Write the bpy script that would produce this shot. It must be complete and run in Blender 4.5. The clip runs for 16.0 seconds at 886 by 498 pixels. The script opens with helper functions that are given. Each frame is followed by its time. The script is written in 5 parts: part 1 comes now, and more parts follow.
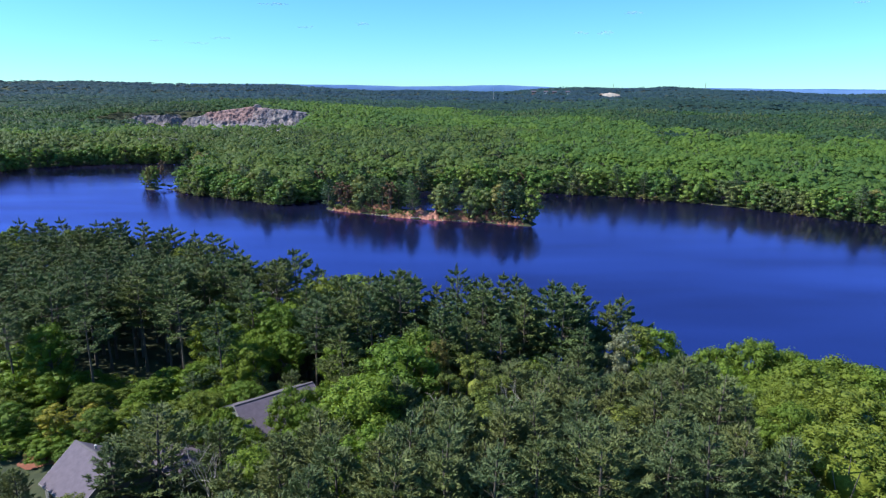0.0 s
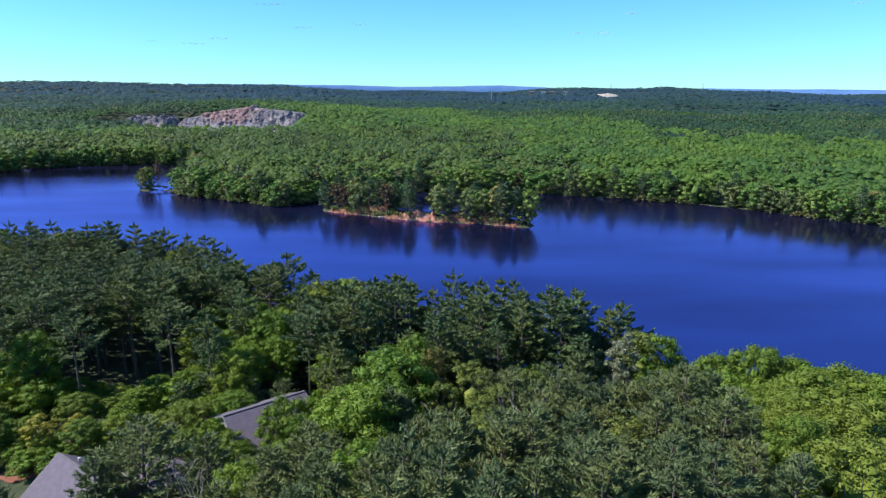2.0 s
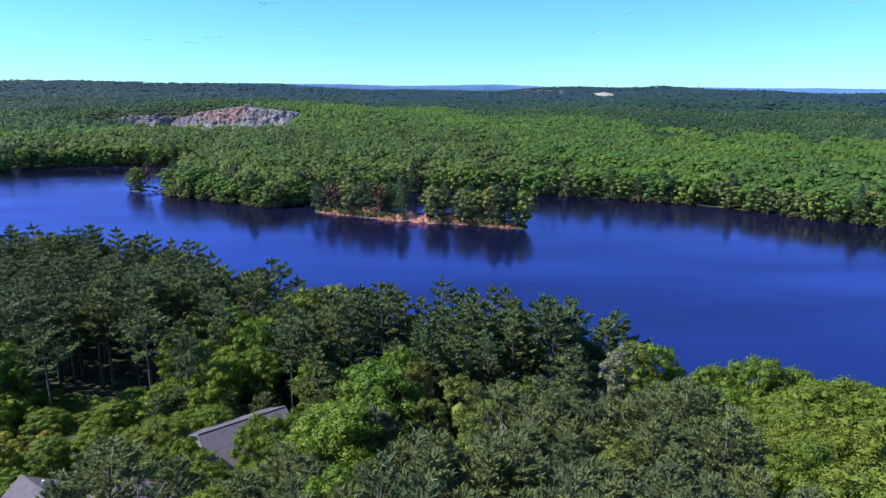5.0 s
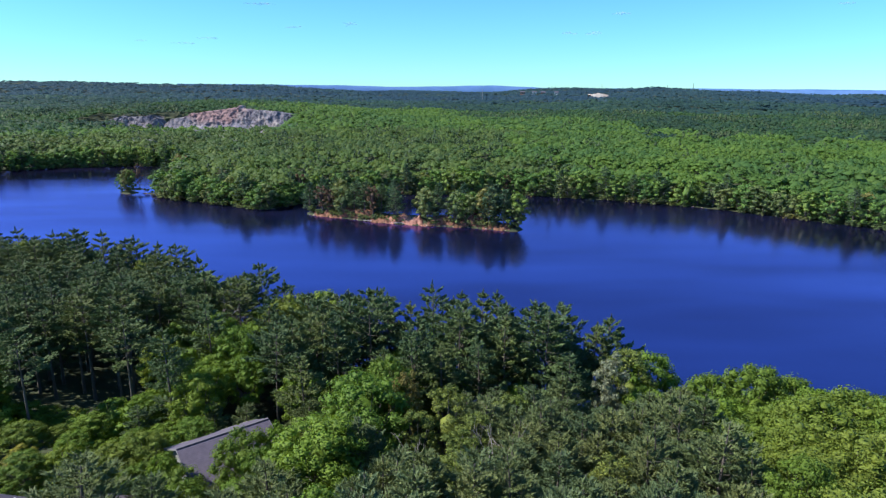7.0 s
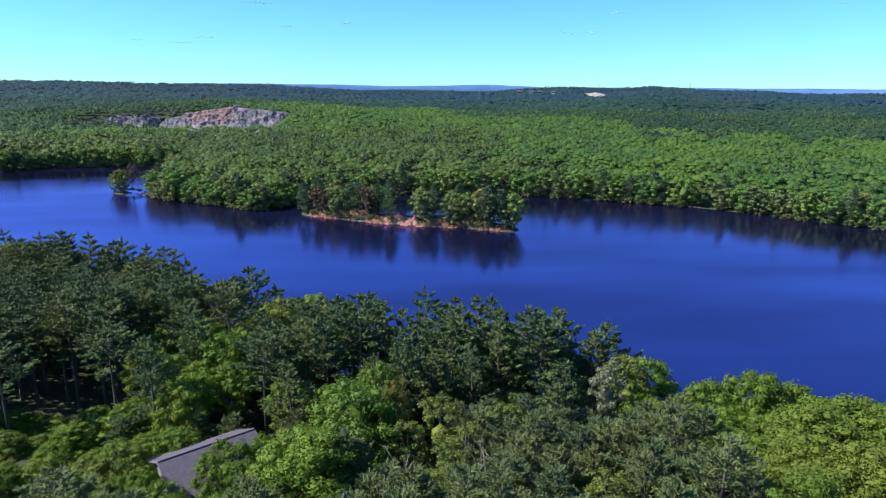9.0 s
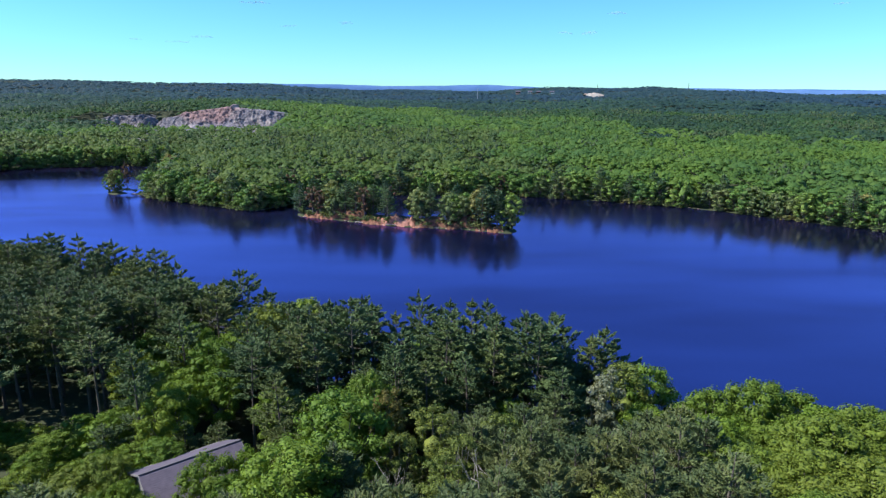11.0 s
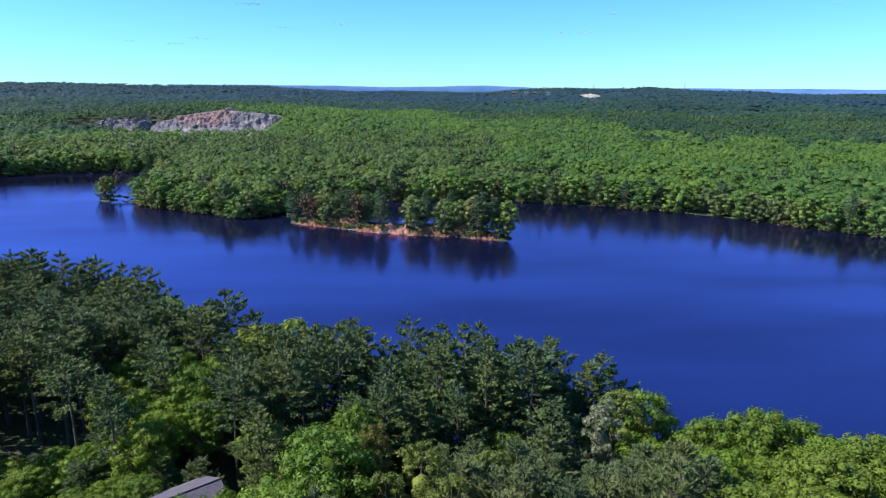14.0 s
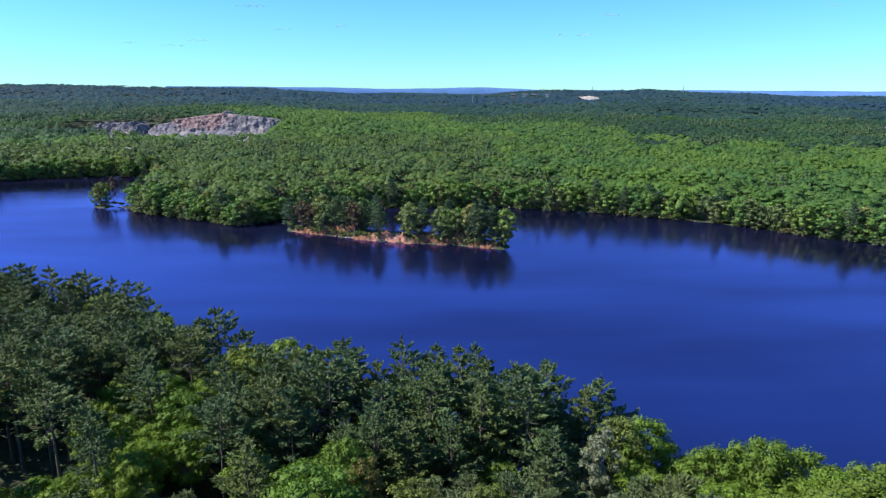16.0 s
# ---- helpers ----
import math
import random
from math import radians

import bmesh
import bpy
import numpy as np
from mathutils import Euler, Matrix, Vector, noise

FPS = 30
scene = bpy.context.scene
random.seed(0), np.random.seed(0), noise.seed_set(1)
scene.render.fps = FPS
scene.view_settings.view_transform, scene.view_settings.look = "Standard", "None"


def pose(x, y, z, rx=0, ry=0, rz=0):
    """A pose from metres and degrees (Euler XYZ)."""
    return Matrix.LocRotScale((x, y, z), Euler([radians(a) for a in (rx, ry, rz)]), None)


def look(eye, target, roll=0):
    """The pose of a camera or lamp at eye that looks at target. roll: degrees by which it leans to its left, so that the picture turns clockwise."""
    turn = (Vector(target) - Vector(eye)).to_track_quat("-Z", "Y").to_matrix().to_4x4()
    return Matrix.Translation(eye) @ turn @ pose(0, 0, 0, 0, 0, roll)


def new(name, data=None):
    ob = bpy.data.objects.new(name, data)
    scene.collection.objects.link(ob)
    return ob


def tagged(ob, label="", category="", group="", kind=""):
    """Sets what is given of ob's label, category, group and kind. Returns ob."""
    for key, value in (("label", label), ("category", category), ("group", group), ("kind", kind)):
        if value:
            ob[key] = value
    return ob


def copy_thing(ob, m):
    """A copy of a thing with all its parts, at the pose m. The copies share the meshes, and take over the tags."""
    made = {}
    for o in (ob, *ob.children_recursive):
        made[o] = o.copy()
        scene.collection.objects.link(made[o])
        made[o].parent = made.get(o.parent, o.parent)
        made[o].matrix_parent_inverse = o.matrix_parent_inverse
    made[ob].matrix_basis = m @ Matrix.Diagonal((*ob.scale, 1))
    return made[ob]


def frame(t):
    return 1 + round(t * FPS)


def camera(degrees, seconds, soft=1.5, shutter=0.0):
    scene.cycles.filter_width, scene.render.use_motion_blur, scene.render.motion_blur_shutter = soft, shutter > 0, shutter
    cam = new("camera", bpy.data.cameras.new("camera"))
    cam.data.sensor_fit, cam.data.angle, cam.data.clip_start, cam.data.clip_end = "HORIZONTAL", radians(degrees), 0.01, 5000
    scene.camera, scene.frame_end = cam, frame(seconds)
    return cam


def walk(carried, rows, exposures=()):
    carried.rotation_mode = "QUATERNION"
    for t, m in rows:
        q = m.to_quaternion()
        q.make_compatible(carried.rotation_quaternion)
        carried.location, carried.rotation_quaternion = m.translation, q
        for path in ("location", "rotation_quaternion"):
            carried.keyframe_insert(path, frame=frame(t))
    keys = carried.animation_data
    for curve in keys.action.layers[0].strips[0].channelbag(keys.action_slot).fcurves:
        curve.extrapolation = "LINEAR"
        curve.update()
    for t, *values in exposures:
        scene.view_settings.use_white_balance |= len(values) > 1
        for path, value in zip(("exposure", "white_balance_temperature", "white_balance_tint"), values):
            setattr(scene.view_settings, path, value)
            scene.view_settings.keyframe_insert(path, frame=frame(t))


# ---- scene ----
cam = camera(70.0, 16.0, soft=1.25)
PATH = [
    (0, (-1.769, -3.353, 58.657), (-1.749, -1.415, 58.165), 0.3),
    (0.5, (-1.726, -2.802, 58.653), (-1.706, -0.863, 58.163), 0.3),
    (1, (-1.618, -2.156, 58.669), (-1.596, -0.217, 58.179), 0.3),
    (1.5, (-1.546, -1.503, 58.671), (-1.52, 0.436, 58.181), 0.3),
    (2, (-1.452, -0.911, 58.69), (-1.425, 1.028, 58.199), 0.3),
    (2.5, (-1.299, -0.273, 58.738), (-1.269, 1.666, 58.246), 0.3),
    (3, (-1.077, 0.472, 58.819), (-1.045, 2.41, 58.325), 0.3),
    (3.5, (-0.837, 1.214, 58.863), (-0.803, 3.152, 58.369), 0.3),
    (4, (-0.582, 1.89, 58.88), (-0.547, 3.828, 58.386), 0.3),
    (6.5, (0.62, 5.043, 59.0), (0.668, 6.98, 58.507), 0.3),
    (7, (0.881, 5.679, 59.038), (0.933, 7.617, 58.547), 0.3),
    (7.5, (1.099, 6.299, 59.052), (1.154, 8.237, 58.561), 0.3),
    (8, (1.305, 6.947, 59.052), (1.363, 8.885, 58.56), 0.3),
    (8.5, (1.488, 7.581, 59.02), (1.547, 9.518, 58.528), 0.3),
    (9, (1.664, 8.211, 59.023), (1.725, 10.149, 58.53), 0.3),
    (11.5, (2.572, 11.501, 58.968), (2.638, 13.438, 58.475), 0.4),
    (12, (2.752, 12.137, 59.092), (2.818, 14.074, 58.598), 0.3),
    (12.5, (2.909, 12.749, 59.416), (2.979, 14.685, 58.921), 0.3),
    (13, (3.091, 13.407, 59.943), (3.162, 15.344, 59.449), 0.3),
    (13.5, (3.303, 14.101, 60.543), (3.377, 16.038, 60.05), 0.3),
    (14, (3.526, 14.799, 61.173), (3.6, 16.736, 60.682), 0.2),
    (14.5, (3.754, 15.526, 61.794), (3.829, 17.464, 61.304), 0.2),
    (15, (3.988, 16.254, 62.412), (4.064, 18.192, 61.923), 0.2),
    (15.5, (4.193, 16.993, 62.963), (4.269, 18.931, 62.475), 0.2),
    (16, (4.383, 17.797, 63.428), (4.46, 19.735, 62.941), 0.2),
]
walk(cam, [(t, look(eye, aim, lean)) for t, eye, aim, lean in PATH])

# ---- world, sun, exposure ----
SUN_TO = Vector((-0.97, -0.04, 0.95)).normalized()
SUN_UP = math.asin(SUN_TO.z)
SUN_TURN = math.atan2(SUN_TO.x, SUN_TO.y)
world = bpy.data.worlds.new("sky")
scene.world = world
world.use_nodes = True
wn, wl = world.node_tree.nodes, world.node_tree.links
sky = wn.new("ShaderNodeTexSky")
sky.sky_type, sky.sun_disc = "NISHITA", False
sky.sun_elevation, sky.sun_rotation = SUN_UP, SUN_TURN
sky.air_density, sky.dust_density, sky.ozone_density = 1.0, 0.0, 5.0
grade = wn.new("ShaderNodeMix")
grade.data_type, grade.blend_type = "RGBA", "MULTIPLY"
grade.inputs["Factor"].default_value = 1.0
grade.inputs["B"].default_value = (0.47, 0.95, 1.18, 1)
wl.new(sky.outputs["Color"], grade.inputs["A"])
wl.new(grade.outputs["Result"], wn["Background"].inputs["Color"])
wn["Background"].inputs["Strength"].default_value = 0.0895

sun = new("sun", bpy.data.lights.new("sun", "SUN"))
sun.data.energy, sun.data.angle, sun.data.color = 4.9, radians(0.53), (1.0, 0.95, 0.86)
sun.matrix_world = look(SUN_TO * 300, (0, 0, 0))
scene.view_settings.exposure = 0.85


# ---- materials ----
def material(name):
    m = bpy.data.materials.new(name)
    m.use_nodes = True
    n = m.node_tree.nodes
    return m, n, m.node_tree.links, n["Principled BSDF"]


def ramp(n, stops):
    r = n.new("ShaderNodeValToRGB")
    while len(r.color_ramp.elements) < len(stops):
        r.color_ramp.elements.new(0.5)
    for e, (p, c) in zip(r.color_ramp.elements, stops):
        e.position, e.color = p, (*c, 1)
    return r


def noise_tex(n, l, scale, detail=4.0, rough=0.6, coords="Object"):
    tc = n.new("ShaderNodeTexCoord")
    t = n.new("ShaderNodeTexNoise")
    t.inputs["Scale"].default_value, t.inputs["Detail"].default_value = scale, detail
    t.inputs["Roughness"].default_value = rough
    l.new(tc.outputs[coords], t.inputs["Vector"])
    return t


def bump(n, l, height, shader, strength, distance):
    b = n.new("ShaderNodeBump")
    b.inputs["Strength"].default_value, b.inputs["Distance"].default_value = strength, distance
    l.new(height, b.inputs["Height"])
    l.new(b.outputs["Normal"], shader.inputs["Normal"])


def mixc(n, l, fac, a, b, blend="MIX"):
    m = n.new("ShaderNodeMix")
    m.data_type, m.blend_type = "RGBA", blend
    for key, v in (("Factor", fac), ("A", a), ("B", b)):
        if isinstance(v, (float, int)):
            m.inputs[key].default_value = v
        elif isinstance(v, tuple):
            m.inputs[key].default_value = (*v, 1)
        else:
            l.new(v, m.inputs[key])
    return m.outputs["Result"]


def foliage(name, stops, shine=0.35, patch=0.0, patch_stops=None, cells=0.0, rough=0.62, grain=3.0, vary=1.0):
    """Leaves: colour by tree and by leaf, light shining through. patch: size of stands; cells: size of crowns in a wood."""
    m, n, l, p = material(name)
    if cells:
        tc = n.new("ShaderNodeTexCoord")
        v = n.new("ShaderNodeTexVoronoi")
        v.inputs["Scale"].default_value = 1 / cells
        flat = n.new("ShaderNodeVectorMath")
        flat.operation = "MULTIPLY"
        flat.inputs[1].default_value = (1, 1, 0)
        l.new(tc.outputs["Object"], flat.inputs[0])
        l.new(flat.outputs["Vector"], v.inputs["Vector"])
        sep = n.new("ShaderNodeSeparateColor")
        l.new(v.outputs["Color"], sep.inputs["Color"])
        pick = sep.outputs["Red"]
    else:
        oi = n.new("ShaderNodeObjectInfo")
        pick = oi.outputs["Random"]
    r = ramp(n, stops)
    l.new(pick, r.inputs["Fac"])
    col = r.outputs["Color"]
    if patch:
        nt = noise_tex(n, l, 1 / patch, 2)
        pr = ramp(n, [(0.42, (0, 0, 0)), (0.6, (1, 1, 1))])
        l.new(nt.outputs["Fac"], pr.inputs["Fac"])
        r2 = ramp(n, patch_stops)
        l.new(pick, r2.inputs["Fac"])
        col = mixc(n, l, pr.outputs["Color"], col, r2.outputs["Color"])
    g = n.new("ShaderNodeNewGeometry")
    leafy = ramp(n, [(0.0, (1 - 0.45 * vary, 1 - 0.42 * vary, 1 - 0.45 * vary)), (0.5, (0.95, 0.95, 0.95)), (1.0, (1 + 0.4 * vary, 1 + 0.3 * vary, 1 + 0.15 * vary))])
    l.new(g.outputs["Random Per Island"], leafy.inputs["Fac"])
    col = mixc(n, l, 1.0, col, leafy.outputs["Color"], "MULTIPLY")
    fine = noise_tex(n, l, grain, 3, 0.7)
    spots = ramp(n, [(0.36, (1 - 0.55 * vary, 1 - 0.5 * vary, 1 - 0.5 * vary)), (0.52, (1.0, 1.0, 1.0)), (0.7, (1 + 0.35 * vary, 1 + 0.3 * vary, 1 + 0.1 * vary))])
    l.new(fine.outputs["Fac"], spots.inputs["Fac"])
    col = mixc(n, l, 1.0, col, spots.outputs["Color"], "MULTIPLY")
    bump(n, l, fine.outputs["Fac"], p, 1.0, 0.5 / grain)
    l.new(col, p.inputs["Base Color"])
    p.inputs["Roughness"].default_value = rough
    p.inputs["Specular IOR Level"].default_value = 0.3
    tr = n.new("ShaderNodeBsdfTranslucent")
    warm = mixc(n, l, 1.0, col, (1.25, 1.2, 0.5), "MULTIPLY")
    l.new(warm, tr.inputs["Color"])
    mix = n.new("ShaderNodeMixShader")
    mix.inputs["Fac"].default_value = shine
    l.new(p.outputs["BSDF"], mix.inputs[1])
    l.new(tr.outputs["BSDF"], mix.inputs[2])
    l.new(mix.outputs["Shader"], n["Material Output"].inputs["Surface"])
    return m


PINE = [(0.0, (0.055, 0.101, 0.044)), (0.5, (0.076, 0.124, 0.044)), (1.0, (0.109, 0.142, 0.042))]
YOUNG = [(0.0, (0.086, 0.131, 0.060)), (0.5, (0.112, 0.152, 0.060)), (1.0, (0.139, 0.167, 0.059))]
LEAF = [(0.0, (0.100, 0.183, 0.023)), (0.45, (0.129, 0.218, 0.023)), (0.8, (0.144, 0.229, 0.026)), (1.0, (0.174, 0.233, 0.027))]
M_PINE = foliage("pine_needles", PINE, 0.10, vary=0.45)
M_YOUNG = foliage("soft_pine_needles", YOUNG, 0.16, vary=0.5)
M_LEAF = foliage("broad_leaves", LEAF, 0.25, vary=0.6)
M_LIME = foliage("spring_leaves", [(0.0, (0.094, 0.168, 0.021)), (0.6, (0.112, 0.176, 0.021)), (1.0, (0.140, 0.183, 0.025))], 0.22, vary=0.5)
M_TAN = foliage("tan_blossom_leaves", [(0.0, (0.150, 0.150, 0.045)), (1.0, (0.190, 0.165, 0.06))], 0.3, vary=0.5)
M_AIRY = foliage("olive_yellow_leaves", [(0.0, (0.125, 0.178, 0.041)), (1.0, (0.166, 0.205, 0.046))], 0.25)
M_GOLD = foliage("golden_leaves", [(0.0, (0.274, 0.274, 0.038)), (1.0, (0.304, 0.281, 0.046))], 0.3)
M_SILVER = foliage("silver_leaves", [(0.0, (0.186, 0.216, 0.149)), (1.0, (0.207, 0.235, 0.169))], 0.3)
M_RUSSET = foliage("russet_leaves", [(0.0, (0.129, 0.080, 0.057)), (1.0, (0.152, 0.091, 0.061))], 0.3, grain=1.2)
M_SHORE = foliage("shore_leaves", [(0.0, (0.085, 0.184, 0.050)), (0.5, (0.121, 0.229, 0.050)), (1.0, (0.177, 0.262, 0.058))], 0.3, grain=1.2)
M_OLIVE = foliage("olive_leaves", [(0.0, (0.105, 0.171, 0.069)), (0.6, (0.160, 0.207, 0.074)), (1.0, (0.219, 0.217, 0.079))], 0.3, grain=1.2)
M_SHORE_PINE = foliage("shore_needles", [(0.0, (0.075, 0.143, 0.088)), (1.0, (0.109, 0.180, 0.088))], 0.2, grain=1.2)
M_WOOD_NEAR = foliage("wood_leaves_shore", [(0.0, (0.047, 0.115, 0.033)), (0.5, (0.064, 0.137, 0.033)), (1.0, (0.086, 0.159, 0.035))], 0.3,
                      90, [(0.0, (0.078, 0.161, 0.029)), (1.0, (0.105, 0.183, 0.031))], 8.0, grain=0.9, vary=0.3)
M_WOOD_MIX = foliage("wood_leaves_mixed", [(0.0, (0.045, 0.092, 0.035)), (0.5, (0.067, 0.121, 0.037)), (1.0, (0.103, 0.148, 0.040))], 0.3,
                     60, [(0.0, (0.064, 0.125, 0.031)), (1.0, (0.103, 0.159, 0.033))], 8.0, grain=0.9, vary=0.4)
# stands vary in tone; the bluer, duller cast is faint haze painted in
M_WOOD_FAR = foliage("wood_leaves_faint_haze", [(0.0, (0.037, 0.099, 0.041)), (1.0, (0.065, 0.128, 0.044))], 0.4,
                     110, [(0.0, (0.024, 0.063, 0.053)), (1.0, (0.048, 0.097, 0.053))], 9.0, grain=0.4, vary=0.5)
M_WOOD_PINE = foliage("wood_needles", [(0.0, (0.044, 0.082, 0.040)), (1.0, (0.065, 0.106, 0.043))], 0.2, 0, None, 8.0, grain=0.8)
# farthest woods: distance haze is painted into the foliage colour as blue
M_WOOD_HAZE = foliage("far_wood_painted_haze", [(0.0, (0.028, 0.074, 0.135)), (1.0, (0.046, 0.098, 0.150))], 0.5,
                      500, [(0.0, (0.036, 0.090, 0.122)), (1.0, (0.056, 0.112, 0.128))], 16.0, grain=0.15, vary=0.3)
# same woods farther off: leaf colour dulled and blued to paint in haze
M_WOOD_MID_HAZE = foliage("wood_leaves_painted_haze", [(0.0, (0.030, 0.080, 0.068)), (1.0, (0.054, 0.110, 0.070))], 0.4,
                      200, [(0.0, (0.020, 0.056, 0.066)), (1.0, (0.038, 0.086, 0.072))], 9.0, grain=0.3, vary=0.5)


def bark(name, a, b):
    m, n, l, p = material(name)
    nt = noise_tex(n, l, 6, 6)
    r = ramp(n, [(0.3, a), (0.7, b)])
    l.new(nt.outputs["Fac"], r.inputs["Fac"])
    l.new(r.outputs["Color"], p.inputs["Base Color"])
    p.inputs["Roughness"].default_value = 0.9
    bump(n, l, nt.outputs["Fac"], p, 0.6, 0.05)
    return m


M_BARK = bark("pine_bark", (0.056, 0.046, 0.040), (0.136, 0.118, 0.105))
M_GREY_BARK = bark("grey_bark", (0.074, 0.068, 0.062), (0.174, 0.161, 0.149))
M_DEAD = bark("bleached_dead_wood", (0.186, 0.167, 0.155), (0.322, 0.298, 0.285))


def ground_material():
    m, n, l, p = material("forest_floor")
    nt = noise_tex(n, l, 0.35, 8)
    r = ramp(n, [(0.3, (0.020, 0.030, 0.014)), (0.55, (0.038, 0.050, 0.020)), (0.8, (0.070, 0.055, 0.030))])
    l.new(nt.outputs["Fac"], r.inputs["Fac"])
    l.new(r.outputs["Color"], p.inputs["Base Color"])
    p.inputs["Roughness"].default_value = 0.95
    bump(n, l, nt.outputs["Fac"], p, 0.8, 0.3)
    return m


def soil_material(name, stops, scale, rough=0.95, relief=0.25):
    m, n, l, p = material(name)
    nt = noise_tex(n, l, scale, 8, 0.65)
    r = ramp(n, stops)
    l.new(nt.outputs["Fac"], r.inputs["Fac"])
    fine = noise_tex(n, l, scale * 9, 4)
    fr = ramp(n, [(0.3, (0.75, 0.75, 0.75)), (0.7, (1.2, 1.2, 1.2))])
    l.new(fine.outputs["Fac"], fr.inputs["Fac"])
    l.new(mixc(n, l, 1.0, r.outputs["Color"], fr.outputs["Color"], "MULTIPLY"), p.inputs["Base Color"])
    p.inputs["Roughness"].default_value = rough
    bump(n, l, nt.outputs["Fac"], p, 0.8, relief)
    return m


M_GROUND = ground_material()
M_LAWN = soil_material("lawn_grass", [(0.3, (0.062, 0.086, 0.020)), (0.55, (0.094, 0.105, 0.027)), (0.75, (0.125, 0.109, 0.047))], 0.5)
M_EARTH = soil_material("red_earth", [(0.3, (0.172, 0.058, 0.037)), (0.7, (0.265, 0.098, 0.066))], 0.8)
M_STONE = soil_material("shore_stone", [(0.3, (0.203, 0.148, 0.117)), (0.7, (0.359, 0.281, 0.226))], 1.2)
M_GRAVEL = soil_material("quarry_gravel", [(0.3, (0.203, 0.195, 0.195)), (0.7, (0.328, 0.304, 0.296))], 0.06)


def water_material():
    m, n, l, p = material("lake_water")
    deep = n.new("ShaderNodeBsdfDiffuse")
    deep.inputs["Color"].default_value = (0.002, 0.005, 0.020, 1)
    gloss = n.new("ShaderNodeBsdfGlossy")
    gloss.inputs["Color"].default_value = (0.53, 0.385, 0.96, 1)
    gloss.inputs["Roughness"].default_value = 0.13
    rim = n.new("ShaderNodeFresnel")
    rim.inputs["IOR"].default_value = 2.4
    mix = n.new("ShaderNodeMixShader")
    sheen = n.new("ShaderNodeMath")
    sheen.operation, sheen.use_clamp = "MULTIPLY_ADD", True
    sheen.inputs[1].default_value, sheen.inputs[2].default_value = 1.35, 0.06
    l.new(rim.outputs["Fac"], sheen.inputs[0])
    l.new(sheen.outputs["Value"], mix.inputs["Fac"])
    l.new(deep.outputs["BSDF"], mix.inputs[1])
    l.new(gloss.outputs["BSDF"], mix.inputs[2])
    l.new(mix.outputs["Shader"], n["Material Output"].inputs["Surface"])
    tc = n.new("ShaderNodeTexCoord")
    mp = n.new("ShaderNodeMapping")
    mp.inputs["Rotation"].default_value = (0, 0, radians(28))
    mp.inputs["Scale"].default_value = (1.0, 0.42, 1.0)
    l.new(tc.outputs["Object"], mp.inputs["Vector"])
    small = n.new("ShaderNodeTexNoise")
    small.inputs["Scale"].default_value, small.inputs["Detail"].default_value = 0.9, 4
    l.new(mp.outputs["Vector"], small.inputs["Vector"])
    wide = noise_tex(n, l, 0.012, 3)
    gust = ramp(n, [(0.36, (0.15, 0.15, 0.15)), (0.64, (1, 1, 1))])
    l.new(wide.outputs["Fac"], gust.inputs["Fac"])
    h = mixc(n, l, 1.0, small.outputs["Fac"], gust.outputs["Color"], "MULTIPLY")
    bump(n, l, h, gloss, 0.6, 0.10)
    band = n.new("ShaderNodeMapping")
    band.inputs["Rotation"].default_value, band.inputs["Scale"].default_value = (0, 0, radians(12)), (0.006, 0.022, 1)
    l.new(tc.outputs["Object"], band.inputs["Vector"])
    calm = n.new("ShaderNodeTexNoise")
    calm.inputs["Scale"].default_value, calm.inputs["Detail"].default_value = 1.0, 3
    l.new(band.outputs["Vector"], calm.inputs["Vector"])
    slick = n.new("ShaderNodeMapRange")
    for key, v in (("From Min", 0.38), ("From Max", 0.62), ("To Min", 0.11), ("To Max", 0.20)):
        slick.inputs[key].default_value = v
    l.new(calm.outputs["Fac"], slick.inputs["Value"])
    l.new(slick.outputs["Result"], gloss.inputs["Roughness"])
    ruffle = n.new("ShaderNodeMapRange")
    for key, v in (("From Min", 0.34), ("From Max", 0.66), ("To Min", 0.14), ("To Max", -0.06)):
        ruffle.inputs[key].default_value = v
    l.new(calm.outputs["Fac"], ruffle.inputs["Value"])
    l.new(ruffle.outputs["Result"], sheen.inputs[2])
    return m


M_WATER = water_material()


def stain(n, l, at, size, scale, wobble=0.5):
    """A blotch of its own shape: 1 in the middle, 0 outside, with a ragged edge."""
    tc = n.new("ShaderNodeTexCoord")
    nt = noise_tex(n, l, scale, 4)
    off = mixc(n, l, 1.0, nt.outputs["Color"], (0.5, 0.5, 0.5), "SUBTRACT")
    sub = n.new("ShaderNodeVectorMath")
    sub.operation = "SUBTRACT"
    sub.inputs[1].default_value = at
    l.new(tc.outputs["Object"], sub.inputs[0])
    div = n.new("ShaderNodeVectorMath")
    div.operation = "DIVIDE"
    div.inputs[1].default_value = size
    l.new(sub.outputs["Vector"], div.inputs[0])
    add = n.new("ShaderNodeVectorMath")
    add.operation = "MULTIPLY_ADD"
    add.inputs[1].default_value = (wobble * 2,) * 3
    l.new(off, add.inputs[0])
    l.new(div.outputs["Vector"], add.inputs[2])
    g = n.new("ShaderNodeTexGradient")
    g.gradient_type = "SPHERICAL"
    l.new(add.outputs["Vector"], g.inputs["Vector"])
    r = ramp(n, [(0.1, (0, 0, 0)), (0.45, (1, 1, 1))])
    l.new(g.outputs["Fac"], r.inputs["Fac"])
    return r.outputs["Color"]


